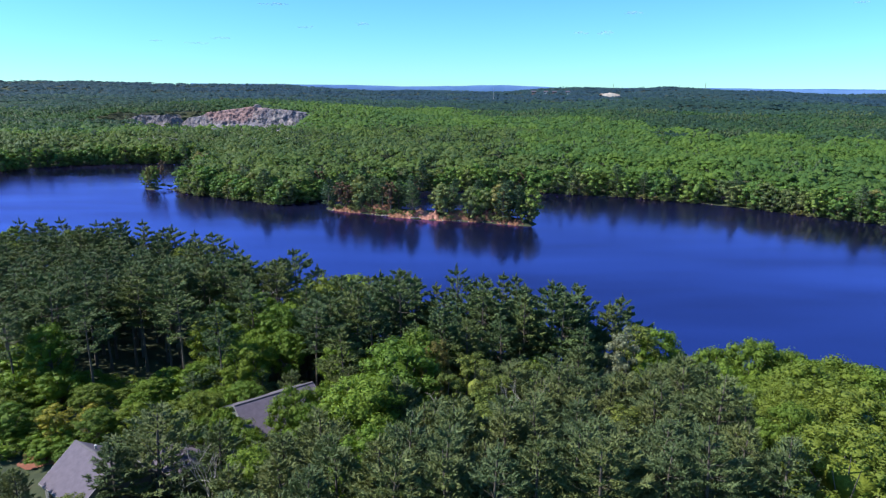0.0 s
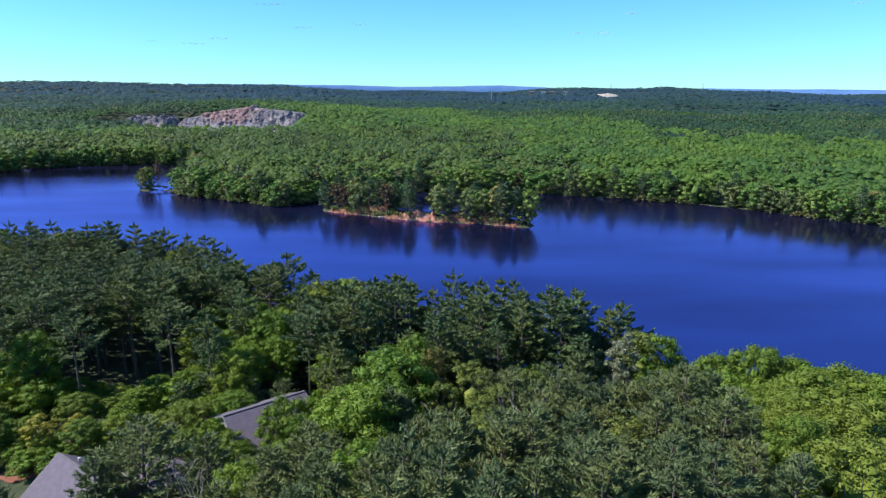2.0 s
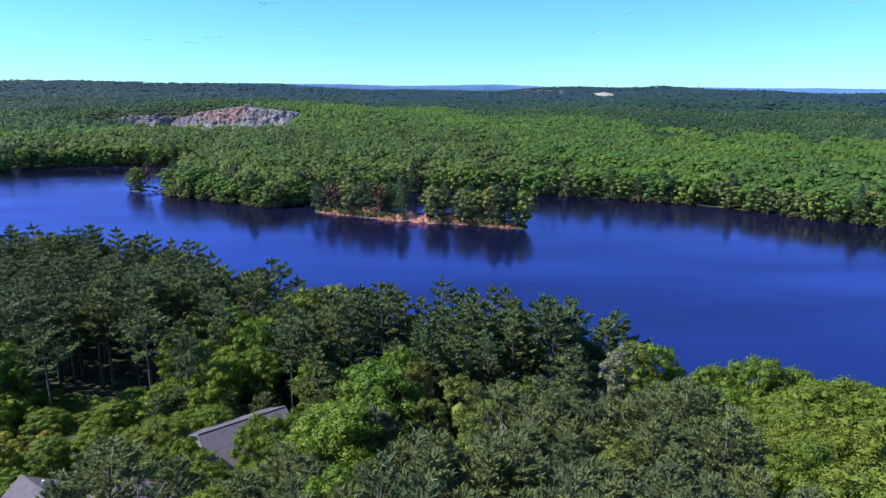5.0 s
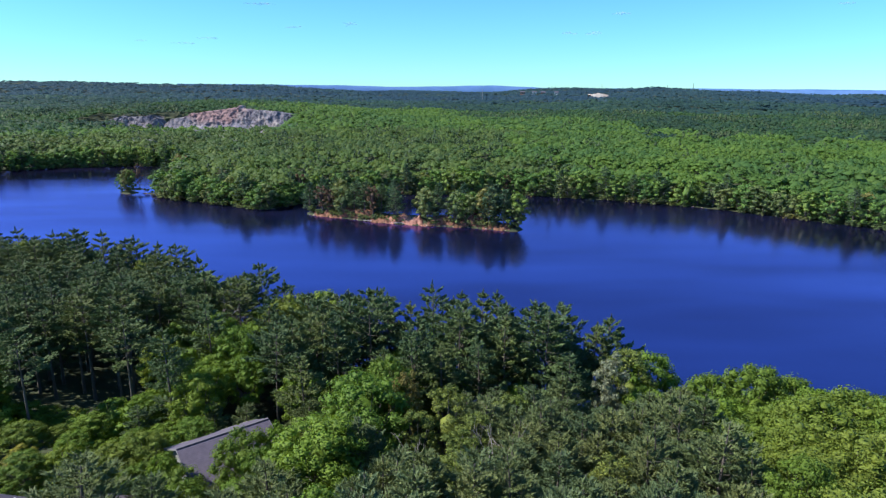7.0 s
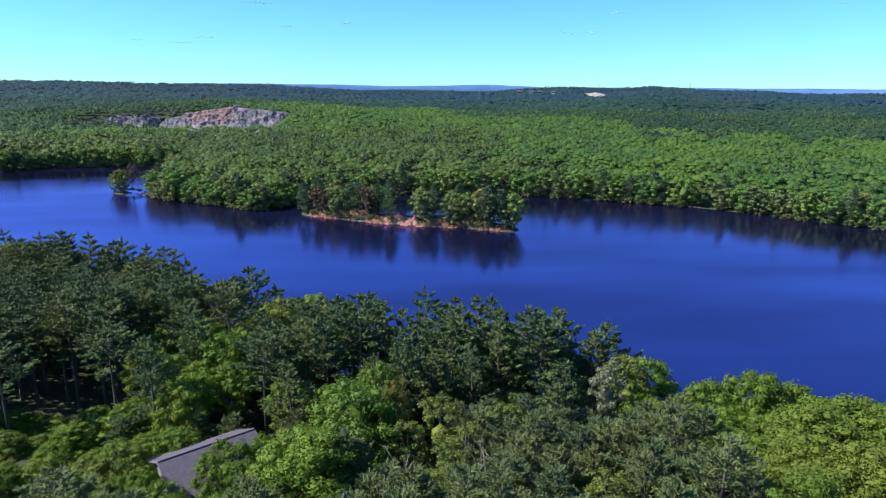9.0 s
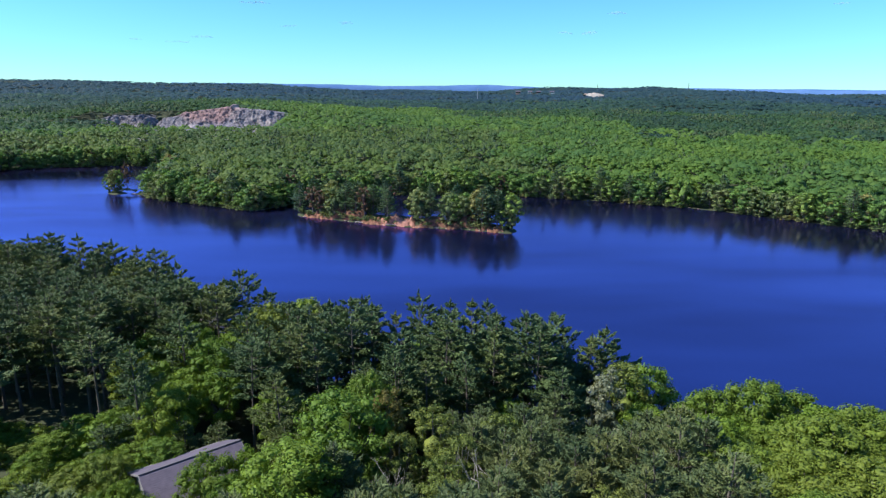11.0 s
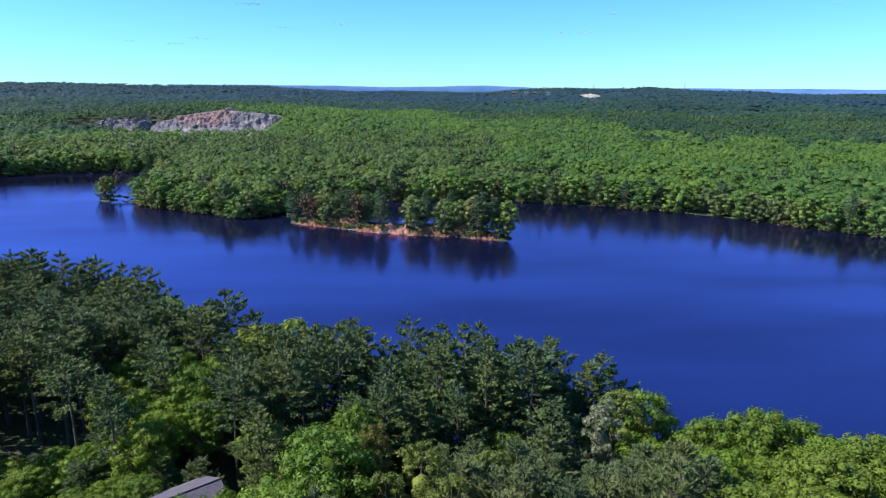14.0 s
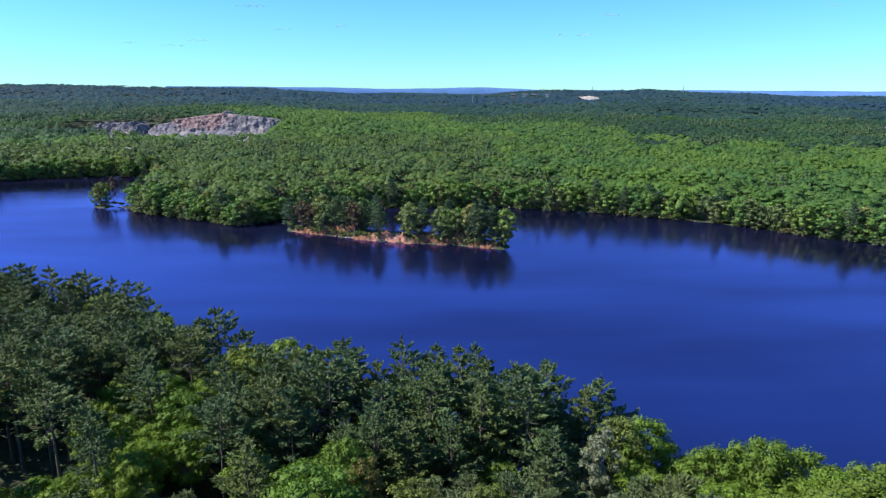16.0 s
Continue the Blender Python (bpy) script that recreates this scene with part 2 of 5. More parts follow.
def rock_material():
    m, n, l, p = material("quarry_rock")
    nt = noise_tex(n, l, 0.05, 5, 0.65)
    r = ramp(n, [(0.34, (0.095, 0.098, 0.145)), (0.48, (0.165, 0.16, 0.205)), (0.58, (0.235, 0.21, 0.235)), (0.68, (0.34, 0.30, 0.29))])
    l.new(nt.outputs["Fac"], r.inputs["Fac"])
    pink = stain(n, l, (-272, 840, 28), (60, 200, 17), 0.03)
    col = mixc(n, l, pink, r.outputs["Color"], (0.27, 0.170, 0.178))
    v = noise_tex(n, l, 0.22, 9, 0.7)
    vr = ramp(n, [(0.36, (0.42, 0.42, 0.50)), (0.5, (0.92, 0.92, 0.94)), (0.66, (1.3, 1.26, 1.22))])
    l.new(v.outputs["Fac"], vr.inputs["Fac"])
    l.new(mixc(n, l, 1.0, col, vr.outputs["Color"], "MULTIPLY"), p.inputs["Base Color"])
    p.inputs["Roughness"].default_value = 0.9
    bump(n, l, v.outputs["Fac"], p, 1.0, 2.5)
    return m


def bank_material():
    m, n, l, p = material("bank_soil")
    nt = noise_tex(n, l, 0.6, 8, 0.7)
    r = ramp(n, [(0.34, (0.041, 0.030, 0.014)), (0.48, (0.146, 0.065, 0.036)), (0.62, (0.246, 0.114, 0.072)), (0.75, (0.091, 0.061, 0.028))])
    l.new(nt.outputs["Fac"], r.inputs["Fac"])
    bare = stain(n, l, (-9, 284, 1), (12, 20, 9), 0.25)
    r2 = ramp(n, [(0.35, (0.146, 0.061, 0.040)), (0.5, (0.347, 0.160, 0.116)), (0.7, (0.456, 0.251, 0.188))])
    l.new(nt.outputs["Fac"], r2.inputs["Fac"])
    l.new(mixc(n, l, bare, r.outputs["Color"], r2.outputs["Color"]), p.inputs["Base Color"])
    p.inputs["Roughness"].default_value = 0.95
    bump(n, l, nt.outputs["Fac"], p, 0.9, 0.5)
    return m


M_BANK = bank_material()
M_ROCK = rock_material()


def plain(name, a, b, scale=3.0, rough=0.6, metal=0.0):
    m, n, l, p = material(name)
    nt = noise_tex(n, l, scale, 6)
    r = ramp(n, [(0.3, a), (0.7, b)])
    l.new(nt.outputs["Fac"], r.inputs["Fac"])
    l.new(r.outputs["Color"], p.inputs["Base Color"])
    p.inputs["Roughness"].default_value, p.inputs["Metallic"].default_value = rough, metal
    return m


M_SHINGLE = plain("grey_shingle", (0.074, 0.062, 0.094), (0.104, 0.088, 0.128), 1.5, 0.85)
M_RIDGE = plain("ridge_cap_shingle", (0.088, 0.080, 0.100), (0.114, 0.103, 0.126), 2, 0.85)
M_SIDING = plain("pale_siding", (0.187, 0.187, 0.200), (0.237, 0.237, 0.243), 1.0, 0.7)
M_TRIM = plain("weathered_grey_trim", (0.142, 0.136, 0.148), (0.185, 0.180, 0.191), 2, 0.7)
M_WHITE = plain("white_paint", (0.577, 0.577, 0.577), (0.640, 0.640, 0.640), 2, 0.5)
M_GLASS = plain("window_glass", (0.016, 0.020, 0.023), (0.023, 0.027, 0.031), 1, 0.06)
M_PIPE = plain("white_plastic_pipe", (0.546, 0.546, 0.546), (0.624, 0.624, 0.624), 4, 0.4)
M_STEEL = plain("mast_steel", (0.234, 0.250, 0.273), (0.312, 0.328, 0.351), 1, 0.5, 0.6)
M_SAND = plain("pale_sand", (0.239, 0.146, 0.119), (0.464, 0.445, 0.417), 0.04, 0.9)
M_BRICK = plain("dull_red_wall", (0.250, 0.156, 0.133), (0.312, 0.203, 0.172), 0.5, 0.8)


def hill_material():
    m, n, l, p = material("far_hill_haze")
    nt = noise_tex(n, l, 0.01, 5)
    # the hills' blue is atmospheric haze put straight into the base colour
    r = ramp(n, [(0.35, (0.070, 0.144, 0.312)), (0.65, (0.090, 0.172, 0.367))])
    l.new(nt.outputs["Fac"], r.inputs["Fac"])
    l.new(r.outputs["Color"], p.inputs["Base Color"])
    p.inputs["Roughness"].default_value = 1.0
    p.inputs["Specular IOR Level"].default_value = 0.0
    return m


M_HILL = hill_material()


def cloud_material():
    m, n, l, p = material("cloud_vapour")
    p.inputs["Base Color"].default_value = (0.60, 0.62, 0.68, 1)
    p.inputs["Roughness"].default_value = 1.0
    p.inputs["Specular IOR Level"].default_value = 0.0
    nt = noise_tex(n, l, 0.03, 4)
    r = ramp(n, [(0.42, (0.0, 0.0, 0.0)), (0.8, (0.30, 0.30, 0.30))])
    l.new(nt.outputs["Fac"], r.inputs["Fac"])
    l.new(r.outputs["Color"], p.inputs["Alpha"])
    return m


M_CLOUD = cloud_material()


# ---- mesh helpers ----
def mesh_of(name, verts, faces, mat, smooth=False):
    """A mesh from numpy arrays: verts (n, 3), faces (m, 3) or (m, 4)."""
    verts, faces = np.asarray(verts, dtype=np.float32), np.asarray(faces, dtype=np.int32)
    k = faces.shape[1]
    me = bpy.data.meshes.new(name)
    me.vertices.add(len(verts))
    me.vertices.foreach_set("co", verts.ravel())
    me.loops.add(faces.size)
    me.loops.foreach_set("vertex_index", faces.ravel())
    me.polygons.add(len(faces))
    me.polygons.foreach_set("loop_start", np.arange(0, faces.size, k, dtype=np.int32))
    me.polygons.foreach_set("loop_total", np.full(len(faces), k, dtype=np.int32))
    if smooth:
        me.polygons.foreach_set("use_smooth", np.ones(len(faces), dtype=bool))
    me.materials.append(mat)
    me.update(calc_edges=True)
    me.validate()
    return me


def part_np(name, verts, faces, mat, parent=None, label="", smooth=False):
    ob = new(name, mesh_of(name, verts, faces, mat, smooth))
    if parent:
        ob.parent = parent
    return tagged(ob, label) if label else ob


def part(name, bm, mat, parent=None, label="", smooth=False):
    me = bpy.data.meshes.new(name)
    bm.normal_update()
    bm.to_mesh(me)
    bm.free()
    me.materials.append(mat)
    if smooth:
        me.polygons.foreach_set("use_smooth", np.ones(len(me.polygons), dtype=bool))
    ob = new(name, me)
    if parent:
        ob.parent = parent
    return tagged(ob, label) if label else ob


def box(bm, lo, hi, m=None, bevel=0.0):
    lo, hi = Vector(lo), Vector(hi)
    made = bmesh.ops.create_cube(bm, size=1, matrix=Matrix.LocRotScale((lo + hi) / 2, None, hi - lo))
    if bevel:
        edges = {e for v in made["verts"] for e in v.link_edges}
        made = bmesh.ops.bevel(bm, geom=list(edges), offset=bevel, segments=1, affect="EDGES")
    if m is not None:
        bmesh.ops.transform(bm, matrix=m, verts=made["verts"])
    return bm


def tube(points, radii, sides=5):
    """Verts and quads of a tapered, bent tube along points."""
    pts = np.asarray(points, dtype=float)
    verts, faces = [], []
    for i, q in enumerate(pts):
        d = pts[min(i + 1, len(pts) - 1)] - pts[max(i - 1, 0)]
        d /= np.linalg.norm(d) + 1e-9
        u = np.cross(d, (0.31, 0.95, 0.05) if abs(d[2]) > 0.5 else (0, 0, 1.0))
        u /= np.linalg.norm(u)
        w = np.cross(d, u)
        for s in range(sides):
            a = 2 * math.pi * s / sides
            verts.append(q + radii[i] * (math.cos(a) * u + math.sin(a) * w))
    for i in range(len(pts) - 1):
        for s in range(sides):
            a, b = i * sides + s, i * sides + (s + 1) % sides
            faces.append((a, b, b + sides, a + sides))
    return np.array(verts), np.array(faces)


def joined(pieces):
    verts, faces, at = [], [], 0
    for v, f in pieces:
        verts.append(v)
        faces.append(f + at)
        at += len(v)
    return np.concatenate(verts), np.concatenate(faces)


def leaves(rng, centres, normals, size, aspect=1.0, spread=0.6, quads=True):
    """Leaf clumps: small bent blades about centres, facing roughly along normals."""
    n = len(centres)
    nn = normals + rng.normal(0, spread, (n, 3))
    nn /= np.linalg.norm(nn, axis=1, keepdims=True) + 1e-9
    u = np.cross(nn, rng.normal(0, 1, (n, 3)))
    u /= np.linalg.norm(u, axis=1, keepdims=True) + 1e-9
    w = np.cross(nn, u)
    s = (size * rng.uniform(0.6, 1.35, n))[:, None] / 2
    if quads:
        p = np.stack([centres - u * s * aspect, centres - w * s * 0.8 + nn * s * 0.25, centres + u * s * aspect, centres + w * s * 0.8 + nn * s * 0.25], axis=1)
        q = np.arange(n)[:, None] * 4
        faces = np.concatenate([q + (0, 1, 2), q + (0, 2, 3)])
        return p.reshape(-1, 3), faces
    p = np.stack([centres - u * s * aspect, centres + u * s * aspect * 0.3 + w * s * 0.7, centres + u * s * aspect - w * s * 0.5], axis=1)
    return p.reshape(-1, 3), np.arange(n * 3).reshape(-1, 3)


# ---- the land: shores, heights ----
LAKE = np.array([
    (-330, 300), (-220, 225), (-150, 192), (-124, 179), (-87, 168), (-69, 160), (-54, 152), (-42, 134), (-30, 128), (-18, 121), (2, 117),
    (15, 115), (25, 108), (34, 101), (42, 97), (52, 95), (60, 90), (72, 84), (100, 70), (160, 40), (300, 20), (380, 80), (330, 170), (260, 225),
    (203, 271), (189, 283), (172, 300), (152, 317), (129, 334), (102, 346), (72, 357), (50, 367), (4, 366), (-25, 362),
    (-50, 352), (-63, 337), (-73, 323), (-81, 318)], dtype=float)
LAKE_WEST = np.array([
    (-98, 328), (-116, 338), (-138, 350), (-152, 363), (-154, 400), (-166, 440), (-184, 480), (-192, 497), (-233, 496), (-272, 487), (-300, 468),
    (-310, 445), (-400, 400)], dtype=float)
LAKE = np.concatenate([LAKE, LAKE_WEST])
ISLAND = np.array([(-56, 306), (-38, 297.5), (-21, 288), (-5, 282), (18, 277), (39, 269), (43, 274), (30, 287), (0, 297), (-25, 306), (-45, 314), (-57, 312)])
ISLET = np.array([(-178, 372), (-168, 367), (-156, 368.5), (-156, 371), (-167, 374), (-176, 375)])


def shore(poly, x, y):
    """Signed distance to a shoreline, positive inside it."""
    x, y = np.asarray(x, float), np.asarray(y, float)
    best, inside = np.full(x.shape, 1e9), np.zeros(x.shape, bool)
    for (ax, ay), (bx, by) in zip(poly, np.roll(poly, -1, axis=0)):
        ex, ey = bx - ax, by - ay
        t = np.clip(((x - ax) * ex + (y - ay) * ey) / (ex * ex + ey * ey), 0, 1)
        best = np.minimum(best, np.hypot(x - ax - t * ex, y - ay - t * ey))
        if ey:
            inside ^= ((ay > y) != (by > y)) & (x < ex * (y - ay) / ey + ax)
    return np.where(inside, best, -best)


def waves(x, y, size, seed=0.0):
    """Soft rolling variation, -1 to 1, with features of about size metres."""
    k = 2 * math.pi / size
    return (np.sin(k * (0.61 * x + 0.29 * y) + 1.3 + seed) + np.sin(k * (-0.37 * x + 0.83 * y) + 4.1 + 2 * seed)
            + np.sin(k * (1.21 * x - 0.57 * y) * 0.83 + 2.2 + 3 * seed) + 0.6 * np.sin(k * (1.7 * x + 1.9 * y) + seed)) / 3.6


def from_land(x, y):
    """Distance to the nearest water, negative in the water."""
    wet = shore(LAKE, x, y)
    dry = np.maximum(shore(ISLAND, x, y), shore(ISLET, x, y))
    return np.where(wet > 0, np.maximum(-wet, dry), -wet)


QUARRY_BACK = 846.0


def in_quarry(x, y):
    main = (x > -345) & (x < -150) & (y > 645) & (y < QUARRY_BACK + 4 - 0.22 * (x + 255))
    side = (x > -432) & (x < -340) & (y > 735) & (y < 862)
    return main | side


def height(x, y):
    x, y = np.asarray(x, float), np.asarray(y, float)
    d = from_land(x, y)
    far = np.hypot(x, y)
    turn = np.arctan2(x, np.maximum(y, 1e-3))
    near = 11.5 * (1 - np.exp(-np.maximum(d, 0) / 24)) + 0.5 * waves(x, y, 35)
    near = near + 9.0 * np.clip((86 - y) / 40, 0, 1) * np.clip((x + 24) / 34, 0, 1) * np.clip((220 - np.abs(x)) / 120, 0, 1)
    base = np.interp(far, [0, 300, 420, 600, 1000, 1500, 2000, 2500, 2900, 3300, 4900], [2, 2.5, 4, 6, 11, 19, 30, 46, 56, 52, 40])
    base = base + np.interp(turn, [-0.7, -0.24, -0.08, 0.11, 0.17, 0.34, 0.5, 0.7], [0.5, 0.42, -1.15, -1.2, -0.1, 0.35, -0.75, -1.2]) * np.interp(far, [700, 2000, 2700], [0, 6, 18])
    base = base + waves(x, y, 420, 1) * np.interp(far, [450, 900, 2500], [0, 4, 9]) + waves(x, y, 1300, 2) * np.interp(far, [600, 2600], [0, 8])
    base = base + 13 * np.exp(-((x + 110) / 120) ** 2 - ((y - 800) / 130) ** 2) + 15 * np.exp(-((x + 270) / 190) ** 2 - ((y - 960) / 110) ** 2)
    other = 0.25 * (1 - np.exp(-np.maximum(d, 0) / 2)) + np.clip((d - 5) / 55, 0, 1) * base
    side = np.clip((y - 0.4 * np.abs(x) - 150) / 60, 0, 1) * (y > 60)
    isle = np.maximum(shore(ISLAND, x, y), shore(ISLET, x, y)) > 0
    h = np.where(isle, np.minimum(1.9, 0.9 * d), near * (1 - side) + other * side)
    h = np.where(in_quarry(x, y), 3.5 + 0.5 * waves(x, y, 40), h)
    return np.where(d > 0, h, np.maximum(d * 0.25, -4))


def ground_sheet():
    turns = np.concatenate([np.linspace(-0.86, 0.86, 260), np.linspace(0.9, 2 * math.pi - 0.9, 60)])
    rings = np.concatenate([np.arange(0.01, 40, 6), np.arange(40, 400, 3.2), np.geomspace(401, 4850, 120)])
    t, r = np.meshgrid(turns, rings)
    x, y = r * np.sin(t), r * np.cos(t)
    verts = np.stack([x, y, height(x, y)], axis=-1).reshape(-1, 3)
    nt, nr = len(turns), len(rings)
    i, j = np.meshgrid(np.arange(nr - 1), np.arange(nt), indexing="ij")
    j2 = (j + 1) % nt
    faces = np.stack([i * nt + j, (i + 1) * nt + j, (i + 1) * nt + j2, i * nt + j2], axis=-1).reshape(-1, 4)[:, ::-1]
    return part_np("ground", verts, faces, M_GROUND, smooth=True)


tagged(ground_sheet(), "leaf-littered forest floor rising from the lake shore", "ground", kind="structure")

t = np.linspace(0, 2 * math.pi, 49)[:-1]
ring = np.stack([60 + 760 * np.sin(t), 330 + 420 * np.cos(t), 0 * t], axis=1)
verts = np.concatenate([ring, [[60, 330, 0]]])
tagged(part_np("water", verts, [(len(t), (k + 1) % len(t), k) for k in range(len(t))], M_WATER), "deep blue lake with faint wind ripples", "lake", kind="structure")


def far_hills(name, lo, hi, dist, crest, label):
    t = np.linspace(lo, hi, 90)
    rows = []
    for k, f in enumerate((0.0, 0.55, 0.85, 1.0, 0.9, 0.3)):
        d = dist + 25 * k
        rows.append(np.stack([d * np.sin(t), d * np.cos(t), f * crest(t)], axis=1))
    n = len(t)
    faces = [(i * n + j, i * n + j + 1, (i + 1) * n + j + 1, (i + 1) * n + j) for i in range(5) for j in range(n - 1)]
    tagged(part_np(name, np.concatenate(rows), faces, M_HILL, smooth=True), label, "hills", kind="structure")


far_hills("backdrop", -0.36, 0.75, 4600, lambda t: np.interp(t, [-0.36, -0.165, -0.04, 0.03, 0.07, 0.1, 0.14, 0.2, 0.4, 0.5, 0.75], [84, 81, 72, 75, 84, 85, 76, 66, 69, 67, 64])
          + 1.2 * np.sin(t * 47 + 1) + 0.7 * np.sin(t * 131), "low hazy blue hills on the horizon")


# ---- trees ----
BALL = bmesh.new()
bmesh.ops.create_icosphere(BALL, subdivisions=1, radius=1)
BALL_V = np.array([v.co[:] for v in BALL.verts])
BALL_F = np.array([[v.index for v in f.verts] for f in BALL.faces])
BALL.free()




# a low dome for crowns far away
DOME_V = np.array([(0, 0, 1.0)] + [(math.cos(k * math.pi / 3), math.sin(k * math.pi / 3), 0.0) for k in range(6)])
DOME_F = np.array([(0, k + 1, (k + 1) % 6 + 1) for k in range(6)])


def clumps(rng, centres, radii, jitter=0.16, shell=BALL_F, base=BALL_V):
    """Uneven foliage masses: centres (n, 3), radii (n, 3)."""
    n = len(centres)
    v = base[None] * (1 + rng.normal(0, jitter, (n, len(base), 1)))
    v = centres[:, None] + v * radii[:, None]
    f = shell[None] + (np.arange(n) * len(base))[:, None, None]
    return v.reshape(-1, 3), f.reshape(-1, 3)


def needles(rng, centres, along, length=0.6, width=0.08, spread=0.38):
    """Needle sprays: slim blades from centres, each about its own direction."""
    n = len(centres)
    d = along + rng.normal(0, spread, (n, 3))
    d /= np.linalg.norm(d, axis=1, keepdims=True) + 1e-9
    u = np.cross(d, rng.normal(0, 0.5, (n, 3)) + (0, 0, 1.0))
    u /= np.linalg.norm(u, axis=1, keepdims=True) + 1e-9
    s = (length * rng.uniform(0.6, 1.35, n))[:, None]
    w = width * rng.uniform(0.7, 1.4, n)[:, None]
    p = np.stack([centres - u * w - d * s * 0.35, centres + u * w - d * s * 0.3, centres + d * s * 0.65], axis=1)
    return p.reshape(-1, 3), np.arange(n * 3).reshape(-1, 3)


def pine_parts(seed, tall=22.0, wide=4.0, bare=0.33, limbs_per=5, gap=1.75, sprays=19, blades=13, length=0.52, width=0.115, lift=0.0, taper=1.0):
    """White pine: trunk with whorled limbs; each limb carries plumes, each plume a brush of needle blades. Returns wood and crown arrays."""
    rng = np.random.default_rng(seed)
    lean = rng.normal(0, 0.25, 2)
    zs = np.linspace(0, tall, 7)
    spine = np.stack([lean[0] * (zs / tall) ** 2 * 2, lean[1] * (zs / tall) ** 2 * 2, zs], axis=1)
    wood_bits = [tube(spine, np.interp(zs / tall, [0, 0.06, 1], [0.36, 0.27, 0.03]), 7)]
    cs, ds = [], []

    def brush(p, d, size, count):
        along = rng.uniform(0.0, 1.0, count)[:, None]
        cs.append(p + d * along * size + rng.normal(0, 0.10, (count, 3)) * size)
        ds.append(np.tile(d, (count, 1)))

    z = tall * bare
    while z < tall - 0.7:
        f = (z / tall - bare) / (1 - bare)
        reach = wide * np.interp(f, [0, 0.15, 0.4, 0.65, 0.85, 0.95, 1.0], [0.65, 0.95, 1.0, 0.70, 0.34, 0.17, 0.07]) * taper
        here = np.array([np.interp(z, zs, spine[:, k]) for k in range(3)])
        turn = rng.uniform(0, 7)
        count = limbs_per if f < 0.85 else 4
        for k in range(count):
            if f < 0.3 and rng.random() < 0.25:
                continue
            a = turn + 2 * math.pi * k / count + rng.normal(0, 0.3)
            r = reach * rng.uniform(0.58, 1.25)
            rise = lift + np.interp(f, [0, 0.5, 0.85, 1], [-0.08, 0.08, 0.22, 0.7]) + rng.normal(0, 0.08)
            out = np.array([math.cos(a), math.sin(a), 0])
            side = np.array([-out[1], out[0], 0])
            tip = here + out * r + np.array([0, 0, r * rise + 0.05 * r * r])
            mid = here + out * r * 0.5 + np.array([0, 0, r * rise * 0.35])
            wood_bits.append(tube([here, here + (tip - here) * 0.8], [0.05 * (1.2 - f), 0.01], 3))
            m = max(4, int(sprays * r / wide))
            for j in range(m):
                s = 0.3 + 0.75 * ((j + rng.uniform(0.1, 0.9)) / m) ** 0.8
                q = here + (mid - here) * (2 * s * (1 - s)) + (tip - here) * s * s
                hand = 1 if j % 2 else -1
                off = hand * rng.uniform(0.1, 1.0) * 0.42 * r * max(0.08, 1.12 - s)
                q = q + side * off + np.array([0, 0, rng.normal(0.03, 0.07)])
                d = out * rng.uniform(0.6, 1.0) + side * hand * rng.uniform(0.1, 0.7) + np.array([0, 0, rng.uniform(0.05, 0.42) + 0.45 * f + lift])
                brush(q, d / np.linalg.norm(d), rng.uniform(0.5, 0.9) * (0.75 + 0.12 * r), blades)
        z += gap * rng.uniform(0.8, 1.2) * np.interp(f, [0, 1], [1.1, 0.7])
    for k in range(5):
        d = np.array([0.34 * math.cos(1.3 * k), 0.34 * math.sin(1.3 * k), 1.0]) if k else np.array([0, 0, 1.0])
        brush(spine[-1] - np.array([0, 0, 0.9 if k else 0.3]), d / np.linalg.norm(d), 0.65, 9)
    v, f = needles(rng, np.concatenate(cs), np.concatenate(ds), length, width, 0.42)
    v[:, 2] *= tall / v[:, 2].max()
    return joined(wood_bits), (v, f)


